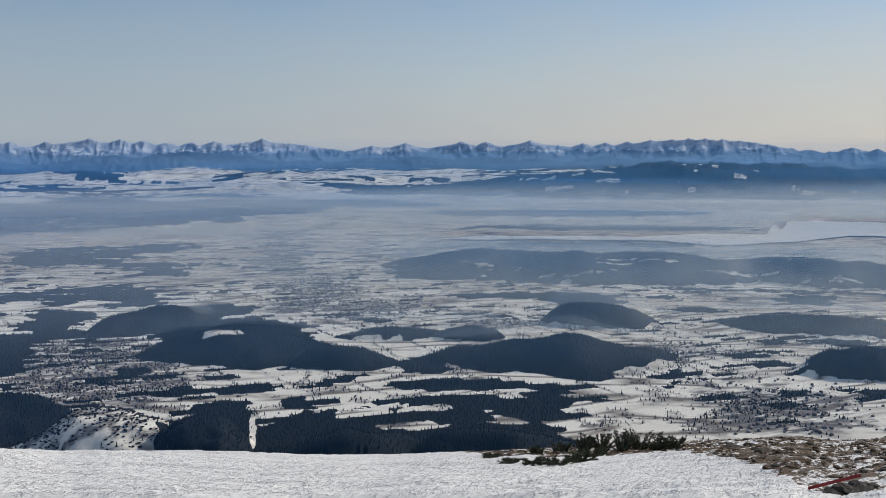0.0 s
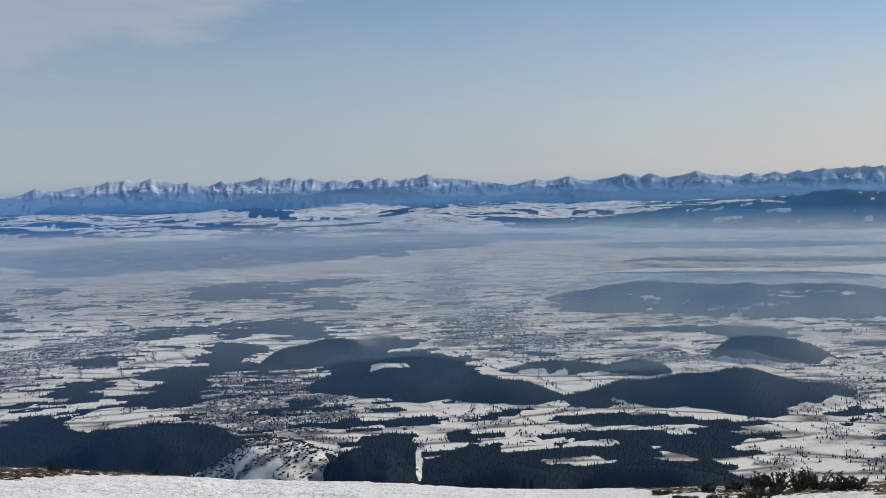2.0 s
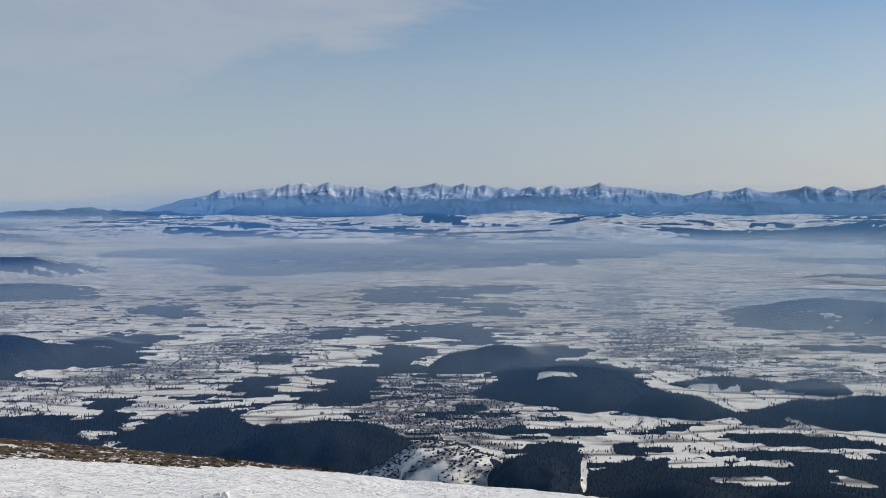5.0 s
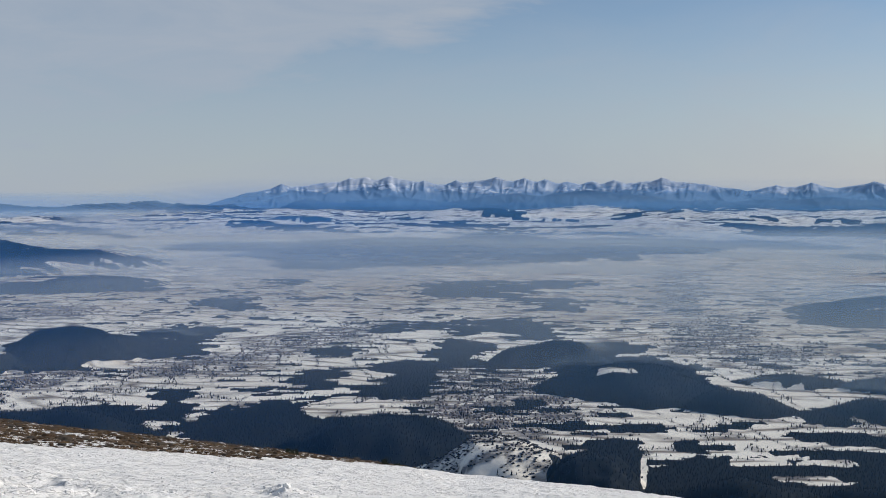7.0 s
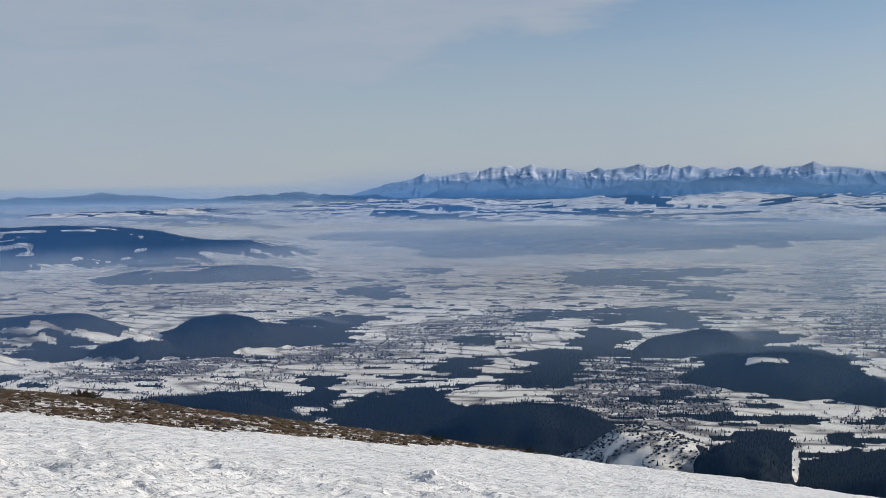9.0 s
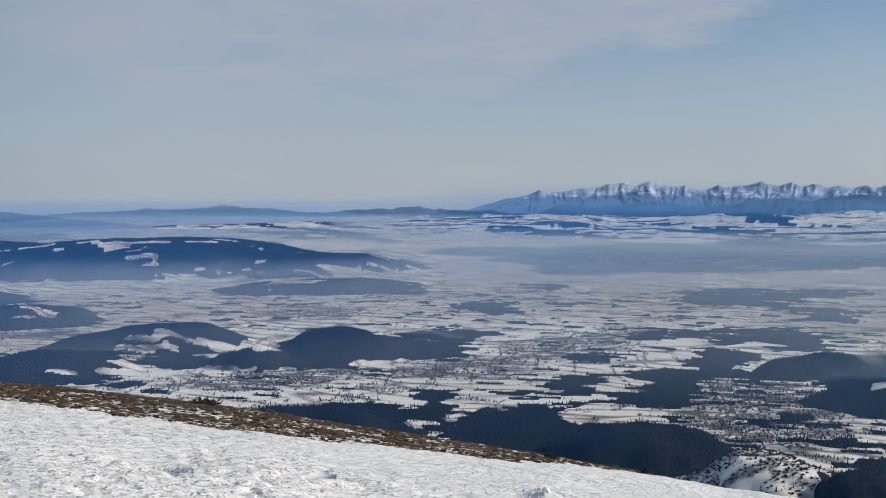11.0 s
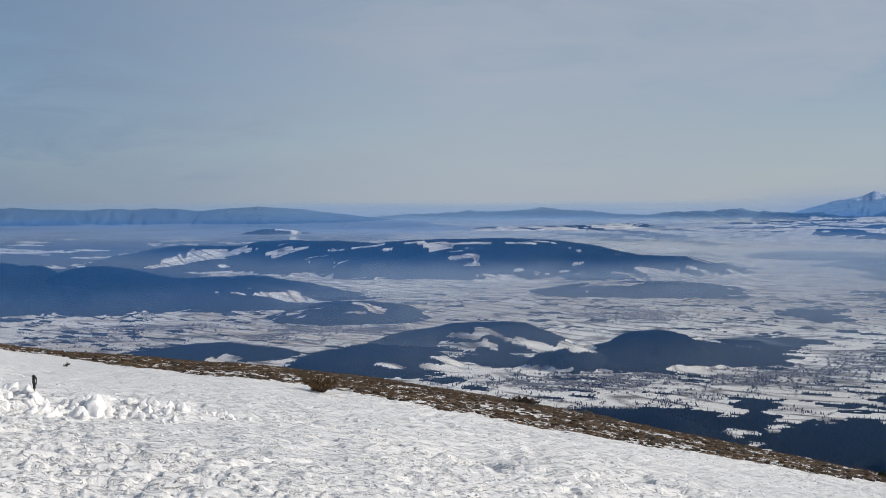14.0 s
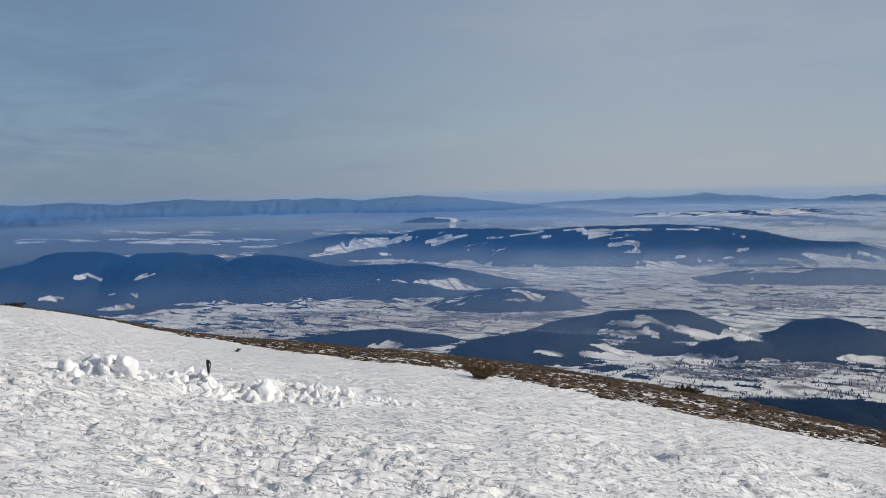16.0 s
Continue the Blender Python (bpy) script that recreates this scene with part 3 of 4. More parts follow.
    # hedges and banks along the long narrow fields
    ca, sa = math.cos(0.5), math.sin(0.5)
    hu, hv = x * ca + y * sa, -x * sa + y * ca
    bent = 14 * fbm(x / 60, y / 60, 2, 33)
    line = np.abs((hu + bent) / 17 - np.round((hu + bent) / 17 + 0.4 * (value_noise(hv / 60, hu * 0, 35) - 0.5)))
    cross = np.abs(fbm(x / 80, y / 45, 2, 37) - 0.5)
    hedge = np.maximum(smooth(0.06, 0.035, line) * smooth(0.44, 0.56, fbm(x / 30, y / 30, 3, 39)), smooth(0.012, 0.006, cross))
    hedge *= smooth(290, 340, d)
    # rows of brush that slant over the bare knoll
    ku, kv = along(x, y, (16.6, 320, 31, 26))
    slant = fbm((hu * 0.9 + hv * 0.44) / 16, (hv * 0.9 - hu * 0.44) / 2.4, 4, 47, 0.6)
    brushy = smooth(1.2, 0.75, ku * ku + kv * kv) * smooth(0.46, 0.53, slant)
    hedge = np.maximum(hedge, brushy)
    for row in FIELDS:
        cut = row[3] > 4 * row[2]      # a straight clearing
        u, v = along(x if cut else bx, y if cut else by, row)
        q = u * u + v * v
        m = q < 3
        wood[m] *= smooth(0.78, 0.98, q[m] + 0.5 * big[m] + 0.2 * fine[m] + 0.6 * streak[m])
    wood *= 1 - smooth(0.645, 0.72, fbm(turn * 26 + d / 90, d / 7, 5, 61, 0.65)) * smooth(620, 690, d) * smooth(2600, 2300, d) * smooth(75, 50, east)
    village = np.zeros_like(x)
    for row in VILLAGES:
        u, v = along(bx, by, row)
        q = u * u + v * v
        m = q < 4
        village[m] = np.maximum(village[m], smooth(1.5, 0.3, q[m] + big[m] * 1.6 + 1.2 * streak[m] + 1.2 * fine[m]))
    village *= 1 - wood
    stubble = 0.75 * smooth(0.35, 0.6, fbm(x / 190, y / 190, 3, 31)) * smooth(380, 650, d)
    basin = smooth(640, 900, d) * smooth(1950, 1750, d + 200 * wide) * smooth(-1100, -500, x)
    stubble = np.maximum(stubble * smooth(2400, 1900, d), basin)
    # the flank of the summit
    foot = summit_height(x * 55 / np.maximum(d, 1), y * 55 / np.maximum(d, 1)) - 2.0
    t = smooth(0, 1, np.clip((d - 55) / 225, 0, 1)) * 0.35 + 0.65 * np.clip((d - 55) / 225, 0, 1)
    flank = foot + (PLAIN - foot) * t
    z = np.where(d < 280, np.minimum(flank, z + 200), z)
    z = np.where(d < 55, summit_height(x, y) - 2.0, z)
    wood = np.where(d < 280, smooth(120, 200, d), wood)
    return z, wood, stubble, village, np.maximum(grove, hedge)


az_fine = np.arange(-26, 82.01, 0.095)
az_all = np.concatenate([az_fine, np.arange(84, 332, 4.0)])
d_rows = np.concatenate([[20, 40, 55, 80, 120, 170, 220, 255, 270], np.geomspace(280, 800, 270)[:-1], np.geomspace(800, 1150, 80)[:-1], np.geomspace(1150, 4880, 128)])
AZ, DD = np.meshgrid(az_all, d_rows)
X, Y = polar(AZ, DD)
Z, WOOD, STUB, VILL, GROVE = land(X.ravel(), Y.ravel())
canopy = WOOD * (0.5 + 1.3 * value_noise(X.ravel() / 2.3, Y.ravel() / 2.3, 41)) * smooth(450, 800, DD.ravel())
pts = np.stack([X.ravel(), Y.ravel(), Z + canopy], -1)
cover = np.stack([WOOD, STUB, np.clip(VILL + GROVE * np.where(DD.ravel() < 345, 0.9, 0.55), 0, 1)], -1)
ground = new("ground", grid_mesh("ground", pts, len(d_rows), len(az_all), M_VALLEY, cover, closed=True))
tagged(ground, "snowy valley floor with stubble fields and dark woods", "valley", kind="structure")

# ---- far mountain ranges ----
# azimuth and height seen, in degrees, of the chief peaks
PEAKS = [
    (28.7, 0.05), (27.6, 0.37), (25.4, 0.37), (24.2, 0.66), (23.5, 0.74), (22.3, 0.77), (20.6, 0.55), (19.0, 0.56), (17.0, 0.75), (15.6, 0.70),
    (14.6, 0.62), (13.5, 0.54), (12.3, 0.54), (11.2, 0.59), (9.9, 0.53), (8.9, 0.72), (7.6, 0.45), (5.8, 0.22), (3.5, 0.36), (1.9, 0.47),
    (0.0, 0.18), (-0.9, 0.57), (-2.1, 0.53), (-4.3, 0.59), (-5.7, 0.35), (-6.9, 0.44), (-8.0, 0.48), (-9.1, 0.53), (-10.2, 0.58), (-11.2, 0.63), (-12.0, 0.66), (-12.8, 0.65), (-13.6, 0.60),
    (-14.4, 0.53), (-15.1, 0.44), (-15.7, 0.36), (-16.8, 0.17), (-18.5, 0.0), (-19.5, 0.19), (-20.6, 0.10), (-22.5, 0.15), (-25.0, 0.05)]
LOW_PEAKS = [(27.0, -0.32), (22.0, -0.22), (16.0, -0.05), (12.5, 0.12), (10.7, -0.05), (6.3, -0.38), (4.0, -0.28), (1.2, -0.16), (-2.1, -0.18), (-4.6, -0.30),
             (-8.0, -0.18), (-11.0, -0.5), (-15.0, -0.55), (-18.0, -0.5), (-22.0, -0.4)]
NORTH_PEAKS = [(81.0, -0.38), (77.1, -0.40), (74.1, -0.33), (70.4, -0.48), (68.6, -0.27), (66.7, -0.36), (64.2, -0.34), (62.3, -0.32), (59.8, -0.45), (57.3, -0.28),
               (54.8, -0.46), (51.6, -0.62)]


def mountain_range(name, peaks, near, crest, far, az0, az1, fall, floor, mat, seed, rough, rows=64, saddle=0.12, ends=((-90, 0.0), (90, 0.0))):
    """A ridge of peaks with spurs that run down towards the valley."""
    az = np.arange(az0, az1, 0.05 + 0.05 * (rough < 1))
    t = np.linspace(0, 1, rows)
    A, T = np.meshgrid(az, t)
    D = near + (far - near) * T
    tc = (crest - near) / (far - near)
    sky_line = np.full_like(az, floor)
    broad = 1 - 0.7 * smooth(-8.5, -9.8, az) * smooth(-16.5, -15.0, az)      # one broad massif among the sharp peaks
    for a, e in peaks:
        away = np.abs(az - a) * (0.8 + 0.4 * value_noise(az * 1.3, az * 0, seed))
        sky_line = np.maximum(sky_line, np.maximum(e - fall * away, e - saddle * broad - 0.35 * fall * away))
    (low_end, low_slope), (high_end, high_slope) = ends
    sky_line -= low_slope * np.maximum(low_end - az, 0) + high_slope * np.maximum(az - high_end, 0)
    jag = 0.20 * (0.4 - np.abs(2 * value_noise(az * 1.7, az * 0, seed + 1) - 1)) + 0.13 * (0.4 - np.abs(2 * value_noise(az * 4.3, az * 0, seed + 6) - 1))
    sky_line += 0.2 * rough * jag * smooth(0, 0.4, sky_line - floor)
    top = np.tan(np.radians(sky_line)) * crest + EYE
    wide_win = np.hanning(int(1.6 / (az[1] - az[0])))
    base = np.convolve(np.pad(top, len(wide_win), mode="edge"), wide_win / wide_win.sum(), mode="same")[len(wide_win):-len(wide_win)]
    bend = fbm(A * 0.9, T * 1.5, 3, seed + 2) - 0.5
    ridge = 1 - np.abs(2 * fbm(A * 0.85 + bend * 6.0 + T * 2.6, T * 2.6 + bend * 2.0, 3, seed + 3, 0.5) - 1)
    gully = 1 - np.abs(2 * fbm(A * 1.7 + bend * 5 + T * 4, T * 5.0, 4, seed + 4, 0.5) - 1)
    front = np.clip(T / tc, 0, 1)
    back = np.clip((1 - T) / (1 - tc), 0, 1)
    body = np.where(T < tc, front ** 1.1, back)
    wear = (1 - front ** 5) * (T < tc)
    z = PLAIN - 3 + (top - base) * body ** 5 + (base - PLAIN) * body * (1 - wear * (0.62 * (1 - ridge) + 0.10 * rough * (1 - gully)))
    x, y = polar(A, D)
    return new(name, grid_mesh(name, np.stack([x, y, z], -1).reshape(-1, 3), rows, len(az), mat, np.ones((rows * len(az), 3)), shade=rough < 1))


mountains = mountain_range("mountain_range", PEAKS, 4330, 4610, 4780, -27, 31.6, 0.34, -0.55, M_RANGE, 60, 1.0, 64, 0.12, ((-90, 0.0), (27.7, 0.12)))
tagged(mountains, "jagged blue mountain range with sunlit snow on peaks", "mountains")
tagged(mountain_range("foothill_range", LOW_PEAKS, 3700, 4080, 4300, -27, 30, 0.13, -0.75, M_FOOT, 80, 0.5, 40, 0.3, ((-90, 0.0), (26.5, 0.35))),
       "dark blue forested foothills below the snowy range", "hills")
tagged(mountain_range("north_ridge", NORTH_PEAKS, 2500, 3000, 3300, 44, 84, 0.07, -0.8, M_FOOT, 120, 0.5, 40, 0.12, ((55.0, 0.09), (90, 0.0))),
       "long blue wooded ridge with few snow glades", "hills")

# frozen reservoir
la = np.arange(-27, 1.5, 0.05)
near_shore = 990 + 22 * (fbm(la * 0.5, la * 0, 4, 91) - 0.5) - 42 * np.exp(-((la + 13.4) / 2.4) ** 2) + 85 * smooth(-16.5, -20, la)
far_shore = 1030 + 30 * (fbm(la * 0.8, la * 0 + 9, 4, 93) - 0.5) + 40 * smooth(-9, -13.4, la) + (225 + 80 * (fbm(la * 1.1, la * 0 + 3, 4, 95, 0.6) - 0.5)) * smooth(-15.6, -17.0, la + 1.2 * (fbm(la * 2.5, la * 0, 2, 97) - 0.5))
width = np.maximum(far_shore - near_shore, 4) * smooth(0.8, -2.5, la)
lake_v = []
for k in np.linspace(0, 1, 12):
    lx, ly = polar(la, 1.043 * (near_shore + width * k))
    lake_v.append(np.stack([lx, ly, np.full_like(la, PLAIN + 1.1)], -1))
lake = new("lake", grid_mesh("lake", np.concatenate(lake_v), 12, len(la), M_ICE))
tagged(lake, "pale frozen reservoir shining beyond dark woods", "lake", kind="structure")

# ---- woods, villages ----
grid_d = np.concatenate([np.arange(262, 520, 1.15), np.arange(520, 700, 1.55), np.arange(700, 1250, 3.0)])
trees = []
for d in grid_d:
    step = 1.4 if d < 520 else 1.75 if d < 700 else 3.4
    n = int(radians(107) * d / step)
    a = np.linspace(-25.5, 81.5, n) + rng.uniform(-0.5, 0.5, n) * np.degrees(step / d)
    x, y = polar(a, d + rng.uniform(-0.8, 0.8, n))
    trees.append(np.stack([x, y], -1))
trees = np.concatenate(trees)
tz, tw, ts_, tv, tg = land(trees[:, 0], trees[:, 1])
td = np.hypot(trees[:, 0], trees[:, 1])
roll = rng.random(len(trees))
is_wood = roll < np.where(tw > 0.5, 0.92, 0)
knoll = np.hypot(*[c * 1.0 for c in along(trees[:, 0], trees[:, 1], (16.4, 318, 30, 30))]) < 1
clump = smooth(0.54, 0.62, fbm((trees[:, 0] * 0.91 + trees[:, 1] * 0.41) / 12, (trees[:, 1] * 0.91 - trees[:, 0] * 0.41) / 4, 3, 45))
lone = (~is_wood) & (roll < 0.0015 + 0.34 * tg * np.where(knoll, 0.15, smooth(760, 560, td)) + 0.10 * np.clip(tv, 0, 1) * clump + 0.02 * knoll) & (td < 900)
bare = (~is_wood) & (~lone) & (roll < 0.006 + 0.5 * tg + np.clip(tv, 0, 1) * (0.015 + 0.5 * clump)) & (td < 900)
bare |= knoll & (rng.random(len(trees)) < 0.05 + 0.95 * tg) & ~is_wood & ~lone
brush = knoll & bare
bare &= ~brush
near_tree, near_f = cone_tree([(0.0, 0.62, 0.21), (0.38, 1.0, 0.13)])
far_tree, far_f = cone_tree([(0.0, 1.0, 0.24)], 4)
bush_v = np.array([(0, 0, 0.05), (0.34, 0, 0.5), (0.02, 0.36, 0.6), (-0.35, 0.05, 0.45), (-0.03, -0.34, 0.58), (0.06, 0.02, 1.0)])
bush_f = np.array([(0, 2, 1), (0, 3, 2), (0, 4, 3), (0, 1, 4), (1, 2, 5), (2, 3, 5), (3, 4, 5), (4, 1, 5)])


def wood_stuff(name, mask, shape, tris, low, high, fat, mat, label):
    p = np.stack([trees[mask, 0], trees[mask, 1], tz[mask] - 0.1], -1)
    h = (low + (high - low) * rng.beta(1.6, 2.4, len(p))) * (1 + 0.25 * smooth(600, 1200, td[mask]))
    return tagged(new(name, many(name, p, h, h * fat, shape, tris, mat)), label, "woods", kind="stuff")


wood_stuff("spruce_forest", is_wood & (td < 520), near_tree, near_f, 0.65, 1.5, 1.2, M_SPRUCE, "dark green spruce forest on snowy hills")
wood_stuff("far_forest", is_wood & (td >= 520), far_tree, far_f, 0.9, 1.4, 2.2, M_SPRUCE, "hazy dark forest on far hills")
wood_stuff("field_trees", lone, near_tree, near_f, 0.8, 1.6, 1.1, M_SPRUCE, "single dark spruces scattered over snow fields")
wood_stuff("bare_trees", bare, bush_v, bush_f, 0.3, 0.95, 1.6, M_BARE, "leafless brown trees among fields and houses")

wood_stuff("brush_rows", brush, bush_v, bush_f, 0.3, 0.9, 2.6, M_BARE, "rows of dark leafless brush on a snowy knoll")

spots = []
for row in VILLAGES:
    k = int(min(row[2] * row[3] / 7, 190))
    a = rng.normal(0, 0.55, (k, 2))
    ca, sa = math.cos(radians(row[0])), math.sin(radians(row[0]))
    u, v = a[:, 0] * row[2], a[:, 1] * row[3]
    spots.append(np.stack([-row[1] * sa + u * ca - v * sa, row[1] * ca + u * sa + v * ca], -1))
spots = np.concatenate(spots)
hz_, hw_, _, _, _ = land(spots[:, 0], spots[:, 1])
keep = hw_ < 0.4
spots = np.stack([spots[keep, 0], spots[keep, 1], hz_[keep]], -1)
house_v = np.array([(-.5, -.4, -.2), (.5, -.4, -.2), (.5, .4, -.2), (-.5, .4, -.2), (-.5, -.4, .5), (.5, -.4, .5), (.5, .4, .5), (-.5, .4, .5),
                    (-.5, 0, 1), (.5, 0, 1)])
house_f = np.array([(0, 1, 5), (0, 5, 4), (2, 3, 7), (2, 7, 6), (1, 2, 6), (1, 6, 5), (3, 0, 4), (3, 4, 7), (4, 5, 9), (4, 9, 8), (6, 7, 8),
                    (6, 8, 9), (5, 6, 9), (7, 4, 8)])
hh = rng.uniform(0.5, 0.95, len(spots))
tagged(new("village_houses", many("village_houses", spots, hh, hh * rng.uniform(1.0, 1.6, len(spots)), house_v, house_f, M_HOUSE)),
       "tiny grey village houses with dark gabled roofs", "houses", kind="stuff")

# ---- haze painted on see-through sheets over the valley ----
BLUE_HAZE, PALE_HAZE = (0.052, 0.265, 0.725), (0.51, 0.58, 0.555)


def haze_layer(label, near, level, lift, mat, rise=0.0):
    """A level tinted sheet that stands in for haze and rises far away, before the mountains."""
    count = 80 if lift else 150
    ha, hd = np.concatenate([np.arange(-27, 84, 1.0 if lift else 0.6), np.arange(84, 332, 4.0)]), np.geomspace(near, 4120, count)
    HA, HD = np.meshgrid(ha, hd)
    hx, hy = polar(HA, HD)
    level = level + rise * smooth(1900, 3900, HD)
    east = smooth(28, 36, HA) * smooth(300, 220, HA)
    hz = PLAIN + level + (lift - 66 * east * (lift > 0)) * smooth(1100, 4100, HD)
    thin = smooth(40, -30, hz) * (1 - east) + smooth(-6, -34, hz) * east
    if level.max() < 12:
        over = np.maximum(land(hx.ravel(), hy.ravel())[0].reshape(hx.shape) - PLAIN, 0)
        hz = hz + over + 2.2 * smooth(0.3, 2.0, over) + 0.4 * np.minimum(level, 9) * (fbm(hx / 75, hy / 75, 3, 200) - 0.5)
        # hilltops on the sun's side keep more of the painted haze
        thin = smooth(10 + 14 * smooth(4, -4, HA), 0, over)
        thin = thin * (1 - 0.62 * smooth(46, 60, HA) * smooth(300, 220, HA))
        # the inversion ends before the far snow fields
        thin = thin * (1 - 0.72 * smooth(1750, 2300, HD) * (1 - east))
        # clear over the ice
        thin = thin * (1 - 0.93 * smooth(1.5, -1, HA) * smooth(300, 200, HA) * smooth(930, 985, HD) * smooth(1128 + 260 * smooth(-15.5, -17.5, HA), 1070 + 260 * smooth(-15.5, -17.5, HA), HD))
    elif not lift:
        thin = np.ones_like(hz)
    thin = np.repeat(thin.reshape(-1, 1), 3, 1)
    me = grid_mesh("haze_layer", np.stack([hx, hy, hz], -1).reshape(-1, 3), count, len(ha), mat, thin, closed=True)
    ob = tagged(new("haze_layer", me), label, "haze", "haze layers", "stuff")
    ob.visible_shadow = False      # the haze stand-in casts no shadow
    return ob


# stacked tinted sheets paint the distance haze and the low mist
haze_layer("blue see-through sheet standing in for haze above the hills", 95, 50, 104, haze_material("blue_haze", 85, 260.0, 0.40, BLUE_HAZE, sunlit=(0.08, 0.285, 0.60)))
haze_layer("thin pale mist close over the fields", 330, 4, 0, haze_material("field_mist", 420, 620.0, 0.48, PALE_HAZE, gleam=0.62))
haze_layer("thin pale mist over the valley floor", 420, 9, 0, haze_material("valley_mist", 560, 620.0, 0.46, PALE_HAZE, gleam=0.62))
# a tilted tinted sheet, added to paint haze over the range's foot
ca_, ct_ = np.arange(-27, 84, 1.0), np.linspace(0, 1, 24)
CA, CT = np.meshgrid(ca_, ct_)
ce_ = smooth(30, 38, CA)
cx_, cy_ = polar(CA, 3350 - 850 * ce_ + (780 - 130 * ce_) * CT)
cz_ = PLAIN + 16 + (86 - 24 * ce_) * CT
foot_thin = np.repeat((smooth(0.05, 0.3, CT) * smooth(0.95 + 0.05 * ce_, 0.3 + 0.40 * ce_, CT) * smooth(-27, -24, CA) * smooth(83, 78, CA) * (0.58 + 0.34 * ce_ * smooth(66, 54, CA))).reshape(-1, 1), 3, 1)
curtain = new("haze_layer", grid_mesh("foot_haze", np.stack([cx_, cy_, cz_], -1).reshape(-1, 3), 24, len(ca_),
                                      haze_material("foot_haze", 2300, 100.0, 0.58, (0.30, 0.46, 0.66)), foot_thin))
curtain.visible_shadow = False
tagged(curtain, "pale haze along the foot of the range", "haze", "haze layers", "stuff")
# a shrunk see-through copy of the range, tinted blue, paints haze close before its slopes
range_haze = new("haze_layer", mountains.data.copy())
range_haze.data.materials.clear()
range_haze.data.materials.append(haze_material("range_haze", 3000, 100.0, 0.42, (0.29, 0.47, 0.76)))
range_haze.matrix_world = Matrix.Translation((0, 0, EYE)) @ Matrix.Scale(0.985, 4) @ Matrix.Translation((0, 0, -EYE))
range_haze.visible_shadow = False
tagged(range_haze, "blue see-through copy of the range standing in for haze", "haze", "haze layers", "stuff")
hollow_x, hollow_y = polar(-9.0, 620.0)
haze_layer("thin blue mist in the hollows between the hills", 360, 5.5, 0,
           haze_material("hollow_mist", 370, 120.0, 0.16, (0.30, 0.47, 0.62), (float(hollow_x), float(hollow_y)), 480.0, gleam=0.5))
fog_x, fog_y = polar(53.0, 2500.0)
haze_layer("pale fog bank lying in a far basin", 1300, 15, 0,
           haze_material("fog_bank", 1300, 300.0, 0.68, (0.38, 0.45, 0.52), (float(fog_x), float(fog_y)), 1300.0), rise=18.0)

# ---- the summit ----


def turf_cover(x, y):
    """Where brown turf shows through: a band beyond the snow, closing between the two sides."""
    r = np.hypot(x, y)
    az = np.degrees(np.arctan2(-x, y))
    wob = (fbm(x / 2.6, y / 2.6, 4, 51) - 0.5) * 3.0
    start_left = 16.9 + 6 * smooth(23, 19, az) + 7.5 * smooth(34, 21, az) + 1.2 * smooth(39, 33, az) + 1.9 * smooth(51, 56, az) + 1.3 * smooth(60, 65, az) + 3.2 * smooth(64, 68, az) + 3 * smooth(69, 73, az)
    start_right = 13.2 + 10 * smooth(-5, 0, az) + 7.2 * smooth(-18.5, -11, az)
    left = smooth(-0.3, 0.8, r - start_left + wob * 0.5) * (az > 10)
    right = smooth(-0.4, 1.2, r - start_right + wob * 0.7) * (az <= 10)
    patch = fbm(x / 1.1, y / 1.1, 3, 53)
    cov = np.clip(left * (0.53 + 0.42 * (patch - 0.5)) + right * (0.52 + 0.42 * (patch - 0.5)), 0, 1)
    return cov * ((az > -40) & (az < 95))


s_az = np.concatenate([np.arange(-25, 18, 0.14), np.arange(18, 80.01, 0.12), np.arange(83, 332, 4.0)])
s_r = np.concatenate([[0.0, 1.5, 3.0, 4.5, 5.5], np.geomspace(6, 34, 400), np.geomspace(35, 75, 14)])
SA, SR = np.meshgrid(s_az, s_r)
SX, SY = polar(SA.ravel(), SR.ravel())


